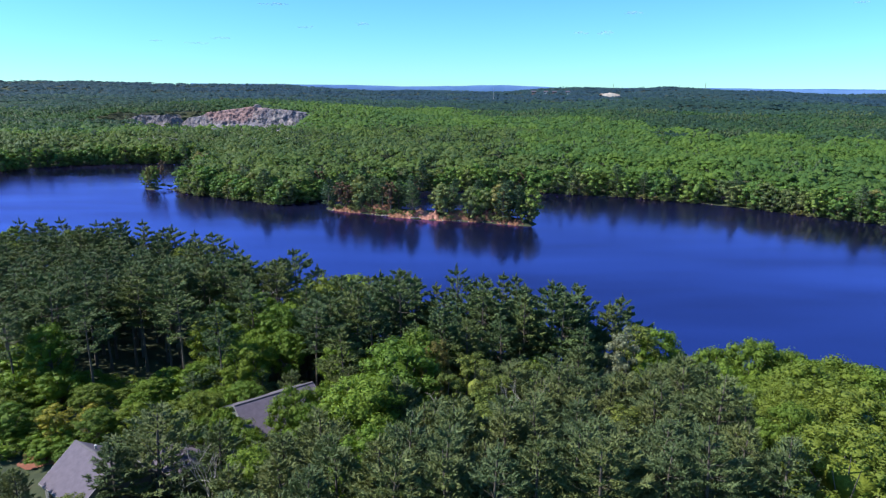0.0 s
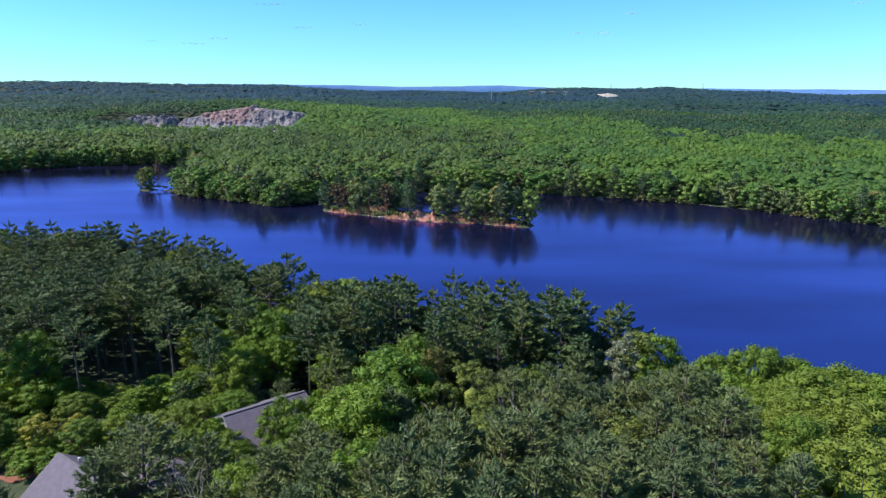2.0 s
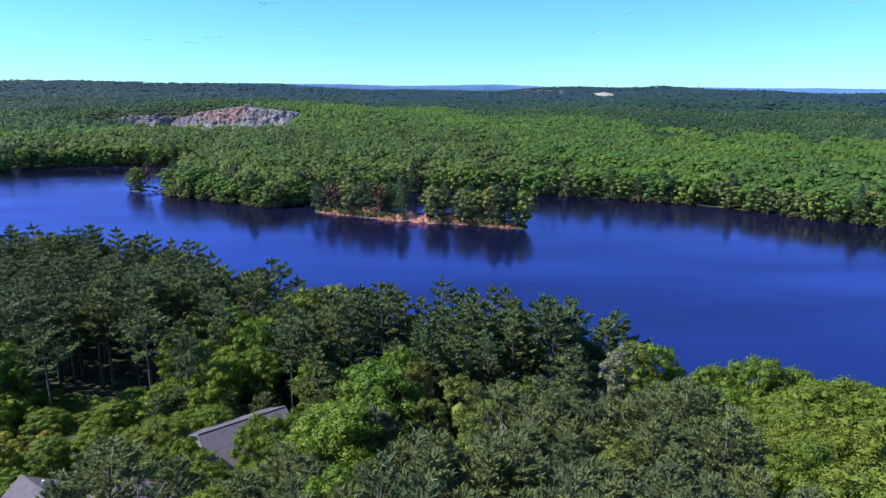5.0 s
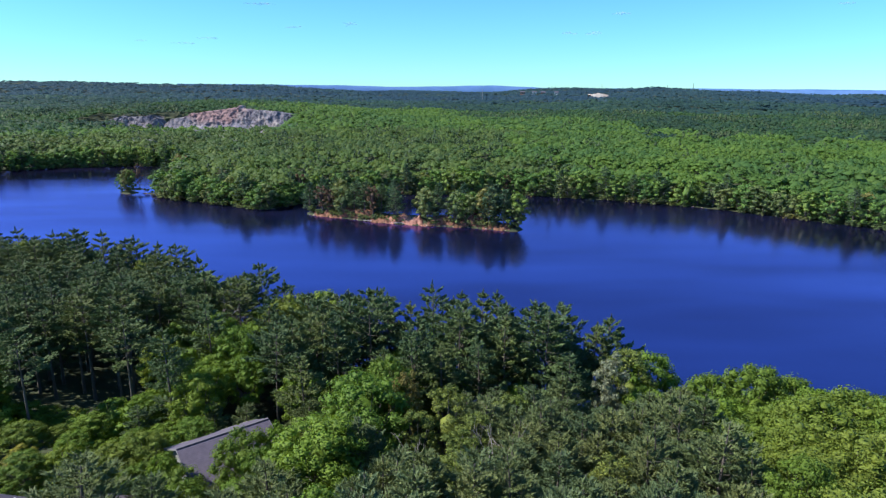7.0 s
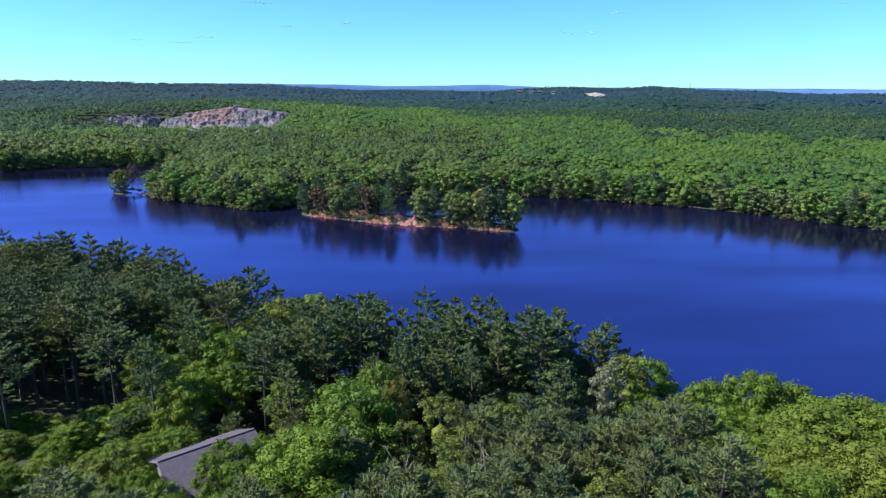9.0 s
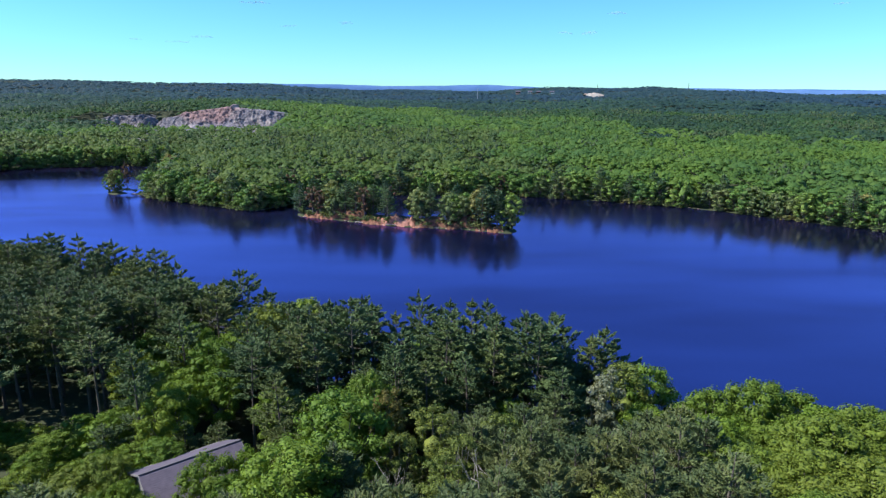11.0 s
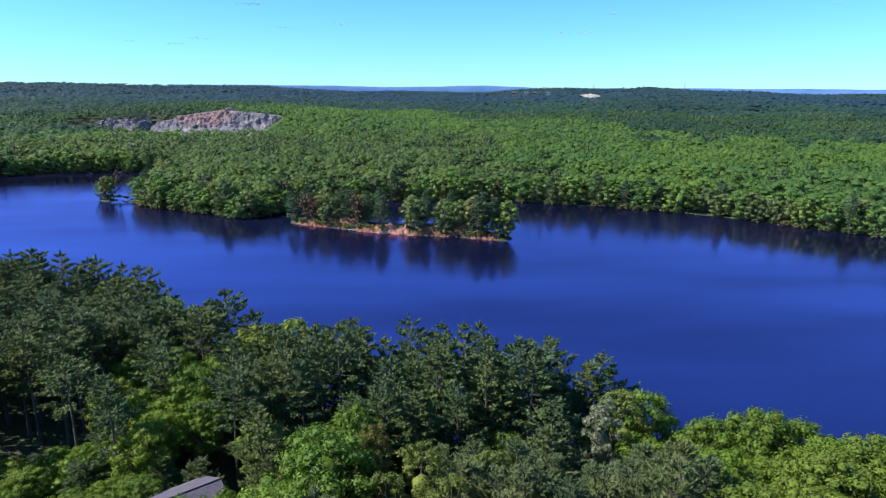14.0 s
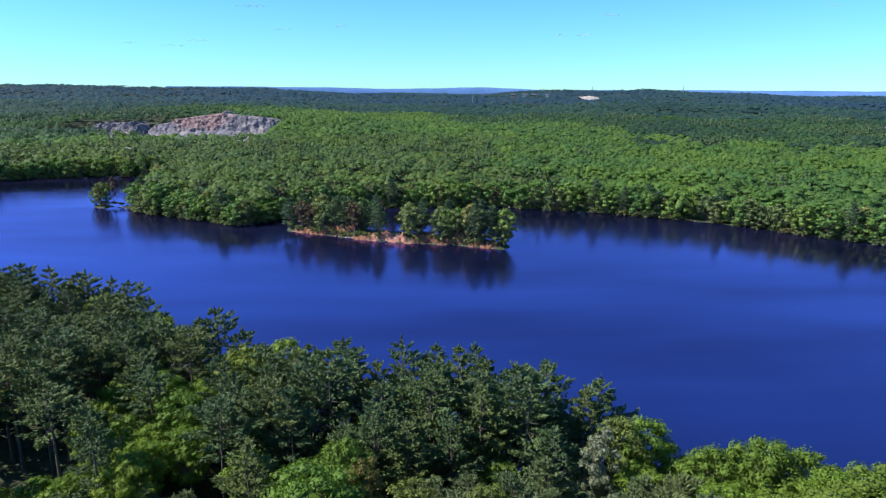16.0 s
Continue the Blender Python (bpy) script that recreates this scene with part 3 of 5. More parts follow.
def broad_parts(seed, tall=16.0, wide=4.6, lobes=44, low=0.3, count=5200, size=0.27, fill=0.22, core=0.58):
    """Broadleaf tree: trunk and forking limbs; a crown of many leafy lobes. Returns wood and crown arrays."""
    rng = np.random.default_rng(seed)
    fork = max(0.8, tall * (low + 0.08))
    wood_bits = [tube([(0, 0, 0), (0.1, 0, fork * 0.5), (0.05, 0.1, fork), (0.0, 0.15, tall * 0.7)], [0.3, 0.22, 0.18, 0.05], 7)]
    centre = np.array([0, 0, tall * (low + 1) / 2])
    half = tall * (1 - low) / 2
    cs, ns, at, rs = [], [], [], []
    for k in range(lobes):
        u = 1 - 2 * (k + 0.5) / lobes
        a = k * 2.39996 + rng.normal(0, 0.35)
        ring = max(0.0, 1 - abs(u) ** 2.2) ** 0.5
        f = rng.uniform(0.55, 0.92)
        r = wide * fill * rng.uniform(0.75, 1.25) * (0.95 + 0.12 * u)
        p = centre + np.array([math.cos(a) * ring * wide * f, math.sin(a) * ring * wide * f, u * (half - 0.6 * r) * rng.uniform(0.85, 1.05)])
        if k % 4 == 0:
            wood_bits.append(tube([(0, 0.05, fork * rng.uniform(0.8, 1.1)), (p * 0.5 + np.array([0, 0, fork * 0.45])), p], [0.11, 0.07, 0.03], 4))
        if lobes < 120 or k % 2:
            at.append(p)
            rs.append((r * core, r * core, r * core * 0.82))
        m = int(count * r * r / (lobes * (fill * wide) ** 2))
        v = rng.normal(0, 1, (m, 3))
        v[:, 2] = v[:, 2] * 0.8 + 0.4
        v /= np.linalg.norm(v, axis=1, keepdims=True)
        cs.append(p + v * np.array([1, 1, 0.82]) * (r * rng.uniform(0.7, 1.14, m))[:, None])
        ns.append(v)
    at.append(centre)
    deep = 0.62 if lobes > 120 else 0.36
    rs.append((wide * deep, wide * deep, half * (deep + 0.1)))
    stretch = tall / np.concatenate(cs)[:, 2].max()
    cs = [c * (1, 1, stretch) for c in cs]
    at = [c * np.array((1, 1, stretch)) for c in at]
    crown = [leaves(rng, np.concatenate(cs), np.concatenate(ns), size * 1.25, 1.0, 0.28, False), clumps(rng, np.array(at), np.array(rs))]
    v, fc = joined(crown)
    v[:, 2] *= tall / v[:, 2].max()
    return joined(wood_bits), (v, fc)


def tree_thing(name, label, wood_bits, crown, bark_mat, leaf_mat, category="tree", group=""):
    root = tagged(new(name), label, category, group)
    part_np("trunk", *wood_bits, bark_mat, root, smooth=True)
    part_np("crown", *crown, leaf_mat, root, smooth=True)
    return root


def pine(seed, label, mat=None, group="", name="pine_tree", **kw):
    return tree_thing(name, label, *pine_parts(seed, **kw), M_BARK, mat or M_PINE, "pine tree", group)


def broad(seed, label, mat, group="", name="broadleaf_tree", **kw):
    return tree_thing(name, label, *broad_parts(seed, **kw), M_GREY_BARK, mat, "tree", group)


def dead(seed, tall, label):
    """A bare dead tree: trunk and branches that fork twice."""
    rng = np.random.default_rng(seed)
    pieces = []
    root = tagged(new("dead_tree"), label, "dead tree")

    def branch(p, d, length, r, depth):
        q = p + d * length * 0.5 + rng.normal(0, 0.05, 3) * length
        e = p + d * length
        pieces.append(tube([p, q, e], [r, r * 0.75, r * 0.5], 5))
        if depth:
            for _ in range(3 if depth > 1 else 4):
                s = rng.uniform(0.35, 1.0)
                nd = d + rng.normal(0, 0.55, 3) + np.array([0, 0, 0.25])
                nd /= np.linalg.norm(nd)
                branch(p + d * length * s, nd, length * rng.uniform(0.4, 0.65), r * 0.55, depth - 1)

    v, f = tube([(0, 0, 0), (0.15, 0.05, tall * 0.3), (0.1, 0.1, tall * 0.55)], [0.15, 0.11, 0.08], 7)
    part_np("trunk", v, f, M_DEAD, root, smooth=True)
    for k in range(5):
        a = k * 1.3
        d = np.array([0.45 * math.cos(a), 0.45 * math.sin(a), 1.0])
        branch(np.array([0.1, 0.08, tall * (0.3 + 0.06 * k)]), d / np.linalg.norm(d), tall * 0.36, 0.06, 2)
        part_np("branch", *joined(pieces), M_DEAD, root, smooth=True)
        pieces.clear()
    return root


RNG = np.random.default_rng(11)
PINE_TALL = 22.0
PINE_LABEL = "tall dark green white pine with tiered feathery branches"
pines = [pine(20 + k, PINE_LABEL, group="pines on the near shore", tall=PINE_TALL, wide=w, bare=b) for k, (w, b) in
         enumerate(((4.3, 0.22), (3.9, 0.28), (4.6, 0.26), (3.7, 0.2), (4.2, 0.58), (4.4, 0.54)))]
young = [pine(40 + k, "bushy grey-green pine with dense soft needles", M_YOUNG, group="pines on the near shore", tall=14.0, wide=w, bare=0.06, gap=1.3, limbs_per=6, sprays=15, blades=13,
              length=0.6, width=0.072, lift=0.2, name="young_pine")
         for k, w in enumerate((3.5, 3.9, 3.2))]
BROAD_TALL = 16.0
leafy = [broad(60 + k, "leafy broadleaf tree with mid green rounded crown", M_LEAF, group="broadleaf trees on the near shore", wide=w, low=lo, lobes=80, fill=0.2, core=0.55, count=8200, size=0.27)
         for k, (w, lo) in enumerate(((4.6, 0.30), (5.0, 0.24), (4.2, 0.34), (4.8, 0.2)))]
limes = [broad(70 + k, "broadleaf tree with bright yellow-green spring crown", M_LIME, group="broadleaf trees on the near shore", wide=w, low=lo, lobes=96, fill=0.185, core=0.55, count=9500, size=0.26)
         for k, (w, lo) in enumerate(((5.5, 0.26), (5.1, 0.2), (5.8, 0.3)))]
tans = [broad(80, "tree with tan and gold blossoming crown", M_TAN, wide=4.2, low=0.25)]
silvers = [broad(82, "pale silver-leaved tree with upright crown", M_SILVER, wide=2.9, low=0.14, lobes=46, count=3600, size=0.3, core=0.4)]
airy = [broad(86 + k, "thin yellow-green tree with airy crown", M_AIRY, group="broadleaf trees on the near shore", wide=3.6, low=0.1, lobes=70, fill=0.17, core=0.3, count=5200, size=0.25) for k in range(2)]
golds = [broad(84, "golden-green leafy tree beside the house", M_GOLD, wide=4.2, low=0.16, lobes=50, fill=0.22, count=2400, size=0.42, core=0.6)]
PROTOS = {"airy": (airy, BROAD_TALL), "gold": (golds, BROAD_TALL), "pine": (pines, PINE_TALL), "young": (young, 14.0), "leafy": (leafy, BROAD_TALL), "lime": (limes, BROAD_TALL),
          "tan": (tans, BROAD_TALL), "silver": (silvers, BROAD_TALL)}
used = set()


def plant(kind, x, y, top=None, tall=None, girth=1.0, which=None, turn=None):
    """One tree, its foot in the ground, grown to a top height or to a size."""
    protos, size = PROTOS[kind]
    own = np.random.default_rng(abs(int(x * 97)) * 7919 + abs(int(y * 89)))
    z = float(height(x, y)) - 0.15
    s = (tall if tall else top - z) / size
    ob = protos[int(own.integers(len(protos))) if which is None else which]
    turn = own.uniform(0, 360) if turn is None else turn
    wide = girth * (0.35 + 0.65 * s) * own.uniform(0.9, 1.12)
    m = pose(x, y, z, 0, 0, turn) @ Matrix.Diagonal((wide, wide, s, 1))
    if ob.name in used:
        return copy_thing(ob, m @ Matrix.Diagonal([1 / k for k in ob.scale] + [1]))
    used.add(ob.name)
    ob.matrix_basis = m
    return ob


HOUSE = (-23.2, 72.3, 37.5)      # middle and heading of the ridge's plan
HOUSE_2 = (-42.4, 63.9, -35.0)


def in_rect(x, y, cx, cy, turn, a, b):
    c, s = math.cos(radians(turn)), math.sin(radians(turn))
    u, v = (x - cx) * c + (y - cy) * s, -(x - cx) * s + (y - cy) * c
    return abs(u) < a and abs(v) < b


def kept_clear(x, y):
    if in_rect(x, y, *HOUSE, 10.5, 7.0) or in_rect(x, y, *HOUSE_2, 7, 6):
        return True
    if math.hypot((x + 58.5) / 5, (y - 81.5) / 3.5) < 1:      # lawn
        return True
    if x < -43 and 56 < y < 74:                         # garden behind the second house
        return True
    if in_rect(x, y, -25.5, 62, 60, 7.5, 3.2):          # open view to the roof
        return True
    if in_rect(x, y, -44, 55, 55, 9, 4.5) or (-39 < x < -22 and 47 < y < 63):
        return True
    return False


placed = []


def free(x, y, gap):
    return all((x - a) ** 2 + (y - b) ** 2 > (gap * g) ** 2 for a, b, g in placed)


def put(kind, x, y, gap=1.0, **kw):
    placed.append((x, y, gap))
    return plant(kind, x, y, **kw)


# single trees that stand out: kind, x, y, top and what else sets them apart
SINGLES = (
    # pines along the shore, back row
    ("pine", -82.9, 154.7, 27.0), ("pine", -75.9, 153.1, 26.9), ("pine", -69.3, 156.6, 24.9), ("pine", -63.8, 154.5, 23.5), ("pine", -56.7, 148.2, 24.6),
    ("pine", -73.2, 159.0, 23.4), ("pine", -80.0, 149.0, 26.0), ("pine", -91.0, 160.0, 25.0), ("lime", -101.0, 165.0, 21.4), ("lime", -95.0, 166.0, 20.6), ("leafy", -48.5, 141.0, 19.5),
    ("pine", -40.4, 120.9, 26.0), ("pine", -35.9, 127.0, 24.2), ("leafy", -41.5, 132.0, 19.0), ("lime", -23.6, 113.5, 23.6), ("lime", -28.5, 117.0, 20.5), ("leafy", -18.5, 119.0, 22.6),
    ("pine", -25.8, 106.1, 26.0), ("pine", -17.5, 99.1, 26.4), ("pine", -13.6, 107.0, 25.6), ("pine", -10.6, 99.5, 29.0), ("pine", -7.7, 97.0, 29.9), ("pine", -5.6, 105.0, 26.6),
    ("pine", -1.2, 92.6, 27.5), ("pine", 2.2, 104.2, 28.8), ("pine", 6.4, 99.5, 27.2), ("pine", 10.2, 105.9, 26.9), ("pine", 13.9, 111.0, 25.2), ("pine", 17.3, 94.7, 28.8),
    ("pine", 12.4, 95.5, 27.6), ("pine", 22.3, 100.8, 26.3), ("pine", 26.6, 95.6, 25.2), ("pine", 28.9, 97.6, 25.7), ("pine", 3.0, 86.8, 25.2), ("pine", -5.0, 87.5, 24.6),
    ("pine", -11.9, 92.0, 27.0), ("pine", -15.4, 83.5, 25.2), ("pine", 8.6, 89.0, 25.4),
    # dark pines on the west side, over a shaded hollow
    ("pine", -51.6, 111.3, 28.0), ("pine", -64.5, 94.0, 28.0), ("pine", -46.4, 112.0, 26.0), ("pine", -64.0, 104.5, 28.5), ("pine", -62.6, 109.0, 28.0), ("pine", -70.5, 101.5, 28.5), ("pine", -69.0, 107.0, 28.0), ("pine", -66.5, 99.0, 28.5), ("pine", -58.0, 110.0, 27.5),
    ("pine", -55.8, 88.6, 27.0), ("pine", -73.0, 95.0, 27.5), ("pine", -68.0, 88.5, 25.5), ("pine", -44.0, 117.0, 26.5),
    # broadleaf trees between
    ("leafy", -34.4, 107.2, 22.4), ("leafy", -42.2, 109.0, 20.0), ("leafy", -31.2, 86.3, 20.8), ("leafy", -29.6, 100.0, 22.4), ("leafy", -36.0, 94.0, 18.5), ("leafy", -39.5, 89.0, 16.8),
    ("leafy", -7.0, 76.0, 26.2), ("leafy", -11.0, 65.6, 25.4), ("leafy", -9.6, 69.2, 23.6), ("lime", -4.3, 82.0, 25.6), ("tan", -1.8, 79.6, 24.4), ("airy", 3.6, 76.0, 24.0),
    ("airy", -0.4, 73.0, 22.6), ("airy", 4.6, 66.5, 23.5), ("airy", 4.6, 61.0, 24.6), ("airy", -0.8, 63.0, 21.6), ("airy", 6.4, 71.5, 23.0),
    ("silver", 26.3, 85.4, 24.4), ("leafy", 34.8, 94.2, 20.4), ("airy", 30.6, 91.0, 22.6), ("lime", 46.6, 84.8, 22.4), ("lime", 52.0, 85.4, 20.6), ("lime", 41.0, 86.5, 20.6),
    ("lime", 32.4, 51.4, 29.6), ("young", 27.6, 64.6, 28.6), ("young", 27.2, 55.2, 30.6), ("young", 19.2, 81.4, 23.2), ("young", 29.7, 72.8, 25.2), ("young", 33.2, 71.7, 25.4),
    ("young", 30.6, 59.4, 27.2), ("young", 14.1, 70.8, 24.2), ("young", 21.2, 68.8, 25.2), ("young", 30.6, 80.6, 21.0), ("young", 32.6, 78.0, 23.2),
    # about the houses
    ("lime", -19.8, 69.4, 22.4), ("leafy", -17.2, 67.2, 21.6), ("leafy", -14.8, 68.6, 21.8), ("lime", -33.4, 74.8, 19.0), ("lime", -36.4, 73.0, 18.2), ("lime", -32.2, 70.2, 17.6), ("leafy", -36.5, 79.0, 16.6),
    ("young", -26.4, 60.6, 22.6), ("young", -34.4, 62.6, 23.6), ("young", -38.2, 60.0, 20.2), ("airy", -40.6, 55.6, 16.8), ("young", -30.2, 60.8, 17.0), ("young", -49.6, 60.2, 17.2), ("young", -52.0, 60.5, 17.0),
    ("gold", -53.6, 75.2, 16.8), ("gold", -50.2, 78.0, 15.4), ("lime", -56.8, 77.0, 15.4), ("leafy", -66.5, 83.0, 16.5), ("lime", -49.0, 84.5, 14.5), ("leafy", -44.6, 79.5, 16.4),
    ("leafy", -61.0, 86.5, 16.5), ("leafy", -63.5, 91.0, 22.5), ("young", -17.9, 57.2, 23.4), ("young", -14.6, 55.0, 23.4), ("young", -11.9, 57.6, 24.0), ("young", -6.3, 56.5, 25.0), ("young", -21.6, 60.0, 20.8), ("leafy", -16.4, 72.0, 21.8), ("lime", -26.4, 66.0, 19.6),
    ("leafy", -24.8, 64.2, 19.4), ("young", -21.8, 65.6, 18.0), ("leafy", -28.5, 68.4, 20.0),
)
SLIM = {("gold", -50.2): 0.9, ("lime", -56.8): 0.8, ("leafy", -66.5): 0.9, ("lime", -49.0): 0.8, ("leafy", -44.6): 0.85, ("leafy", -61.0): 0.8,
        ("lime", -4.3): 0.75, ("tan", -1.8): 0.72, ("lime", 32.4): 0.8, ("lime", -19.8): 0.85, ("leafy", -17.2): 0.7, ("leafy", -16.4): 0.65, ("lime", -26.4): 0.85, ("leafy", -14.8): 0.75, ("lime", -32.2): 0.75, ("young", -34.4): 1.25,
        ("young", -49.6): 0.8, ("silver", 26.3): 0.95, ("leafy", -7.0): 1.3, ("leafy", -11.0): 1.35, ("leafy", -24.8): 0.8, ("young", -21.8): 0.8, ("leafy", -28.5): 0.68, ("young", -26.4): 1.0}
for kind, x, y, top in SINGLES:
    put(kind, x, y, gap=0.85, top=top, girth=SLIM.get((kind, x), 1.0), which=4 + int(abs(x)) % 2 if kind == "pine" and -61 < x < -43 and y < 116 else None)
for x, y, top in ((-20, 108, 18.5), (0.5, 110, 17.0), (16.5, 105, 17.0), (24.5, 102, 17.0)):
    put("leafy", x, y, gap=0.7, top=top, girth=1.05)


def species(x, y, d):
    n = float(waves(x, y, 26, 3))
    r = RNG.random()
    if x < -43 and y < 87:
        return "lime" if r < 0.2 else "leafy"
    if -44 < x < -26 and 84 < y < 107:
        return "leafy" if r < 0.8 else "pine"
    if x < -36 and 87 <= y < 150:
        return "pine"
    if x > 29 + 0.24 * (y - 50) or (x > 31 and y > 84):
        return "lime" if r < 0.86 else "leafy"
    if x > 3 and y < 83:
        return "young" if r < 0.88 else "airy"
    if -22 < x <= 3 and y < 60:
        return "young" if r < 0.85 else "leafy"
    if -46 < x <= 3 and y < 86:
        return "leafy" if r < 0.55 else "airy" if r < 0.8 else "young"
    return "pine" if r < 0.84 + 0.2 * n else "leafy" if r < 0.96 else "lime"


def crown_top(kind, x, y):
    """Height of the canopy: it climbs towards the south-east and sinks to the shore."""
    if y < 86:
        east = float(np.clip((x + 30) / 28, 0, 1))
        base = (18.2 + 0.12 * (80 - y)) * (1 - east) + (22.3 + 0.25 * (80 - y)) * east
        base -= 1.6 if kind in ("leafy", "airy") else 0.4
    elif kind == "pine":
        base = 27.6 - 0.13 * (y - 95) if x > -30 else 27.4 - 0.05 * (y - 105) - (1.5 if y > 140 and x > -68 else 0)
        base -= 1.4
        if x > 20:
            base -= 1.2
    else:
        base = 20.0 if x < 31 else 20.6 - 0.1 * max(0, x - 46)
    return base + float(np.clip(RNG.normal(0, 1.1 if kind == "pine" else 1.3 if x > 29 else 0.8), -2.4, 1.0))


RNG = np.random.default_rng(21)
tries = 0
while tries < 4400:
    tries += 1
    y = RNG.uniform(42, 176)
    x = RNG.uniform(-0.72 * y - 8, 0.76 * y + 10)
    if x > 76 or kept_clear(x, y):
        continue
    d = float(from_land(x, y))
    if d < 2.2:
        continue
    kind = species(x, y, d)
    if -62 < x < -44.5 and 87 < y < 101:                # shaded hollow under the western pines
        continue
    if -3 < x < 1.5 and 66 < y < 70.5:              # dark gap about the bleached snag
        continue
    if 22 < x < 30 and 76.5 < y < 90:                 # open view to the silver tree
        continue
    if 9 < x < 21 and 83 < y < 87.5:                  # open trunks under the pines
        continue
    gap = {"pine": 4.1, "young": 3.5, "leafy": 4.6, "lime": 4.5 if x < 29 else 5.7, "airy": 4.2}[kind]
    if not free(x, y, gap):
        continue
    top = crown_top(kind, x, y)
    if x < -43 and y < 90:
        top = min(top, 16.5)
    if kind in ("leafy", "lime") and 0 < d < 6:
        top -= 1.0 if x > 30 else 3
    if x > 31 and y > 80:
        top = min(top, 19.8 - 0.55 * max(0.0, y - 84) - 0.08 * max(0.0, x - 46))
    put(kind, x, y, top=top, girth=1.2 if kind == "lime" and x > 29 else 1.0, which=4 + int(abs(x)) % 2 if -61 < x < -42 and y < 116 and kind == "pine" else None)
print("near trees", len(placed))

RNG = np.random.default_rng(22)
# low bushes by the clearing and on the edge of the wood
bush = broad(90, "low leafy bush at the edge of the wood", M_LEAF, tall=6.0, wide=3.0, lobes=34, low=0.0, count=2400, size=0.25, fill=0.25)
bush.name = "bush"
tagged(bush, category="bush")
PROTOS["bush"] = ([bush], 6.0)
for k in range(44):
    a = k * 2.39996
    r = 7 + 5.5 * RNG.random()
    x, y = -54 + 1.35 * r * math.cos(a), 84 + r * math.sin(a)
    if math.hypot((x + 58.5) / 5, (y - 81.5) / 3.5) > 1.1 and not in_rect(x, y, *HOUSE, 7, 5.4):
        plant("bush", x, y, tall=RNG.uniform(1.8, 4.0), girth=1.2)

for k in range(7):
    plant("bush", -28.5 + 1.9 * k, 64.0 + 1.25 * k, tall=RNG.uniform(3.0, 4.2), girth=1.3)
low = []
for k in range(3600):
    y = RNG.uniform(60, 178)
    x = RNG.uniform(-0.74 * y - 10, min(0.74 * y + 6, 75))
    d = float(from_land(x, y))
    dense = 0.7 < d < 7 or (x < -64 and 86 < y < 98) or (-47 < x < -38 and 86 < y < 96) or (-62 < x < -47 and 85.5 < y < 88)
    if dense and all((x - a) ** 2 + (y - b) ** 2 > 3.9 ** 2 for a, b in low):
        low.append((x, y))
        plant("bush", x, y, tall=RNG.uniform(4.0, 8.0), girth=1.35)

for k, (x, y, tall, label) in enumerate(((-26.2, 56.0, 12.0, "bare bleached dead tree with forked branches"), (-21.8, 56.0, 11.6, "bare bleached dead tree with forked branches"),
                                          (-36.8, 112.5, 17.5, "bare grey dead tree among pines"), (-1.0, 68.4, 8.6, "small bleached dead tree in the wood"), (8.0, 63.5, 11.5, "small bleached dead tree in the wood"))):
    dead(200 + k, tall, label).matrix_basis = pose(x, y, float(height(x, y)) - 0.1, 0, 0, 60 * k)

# ---- island, islet and far-shore trees ----
SHORE_GROUP = "trees on the island and far shore"
low_broad = [broad(110 + k, "rounded broadleaf tree at the water's edge", M_SHORE, SHORE_GROUP, "shore_tree", tall=14, wide=5.2, lobes=24, low=-0.02, count=760, size=0.75, fill=0.28, core=0.66)
             for k in range(3)]
low_dark = [broad(115 + k, "dull olive broadleaf tree at the water's edge", M_OLIVE, SHORE_GROUP, "shore_tree", tall=14, wide=4.8, lobes=24, low=0.0, count=760, size=0.7, fill=0.28, core=0.66)
            for k in range(2)]
low_russet = [broad(118, "thin russet-brown tree at the water's edge", M_RUSSET, SHORE_GROUP, "russet_tree", tall=14, wide=3.0, lobes=16, low=0.2, count=420, size=0.6, fill=0.24)]
low_pine = [pine(120 + k, "dark pine at the water's edge", M_SHORE_PINE, SHORE_GROUP, tall=17, wide=3.2, bare=0.14, gap=1.1, limbs_per=5, sprays=7, blades=5, length=0.9, width=0.2, name="shore_pine")
            for k in range(3)]
PROTOS.update({"sb": (low_broad, 14), "sd": (low_dark, 14), "sr": (low_russet, 14), "sp": (low_pine, 17)})

shrub = broad(91, "low olive-brown shrub at the water's edge", M_OLIVE, SHORE_GROUP, tall=3.2, wide=1.9, lobes=9, low=0.0, count=150, size=0.55, fill=0.36)
shrub.name = "shore_shrub"
tagged(shrub, category="shrub")
PROTOS["shrub"] = ([shrub], 3.2)
RNG = np.random.default_rng(23)
GAPS = ((-17.0, 2.2), (-6.3, 4.4), (10.5, 3.4), (23.5, 2.4))
stand = []
for k in range(2500):
    x, y = RNG.uniform(-58, 43), RNG.uniform(266, 316)
    d = float(shore(ISLAND, x, y))
    if d < 0.8 or not all((x - a) ** 2 + (y - b) ** 2 > 3.9 ** 2 for a, b in stand):
        continue
    if any(abs(x - g) < w for g, w in GAPS):
        continue
    stand.append((x, y))
    r = RNG.random()
    kind = "sb" if r < 0.12 else "sd" if r < 0.46 else "sr" if r < 0.7 else "sp"
    plant(kind, x, y, tall=RNG.uniform(11.5, 16) if kind != "sp" else RNG.uniform(14.5, 18.5), girth=1.1)
for x, y, kind, tall in ((39.5, 271.2, "sd", 12), (35.5, 272.8, "sp", 15), (40.2, 273.2, "sb", 10)):
    plant(kind, x, y, tall=tall, girth=0.8)
print("island trees", len(stand))
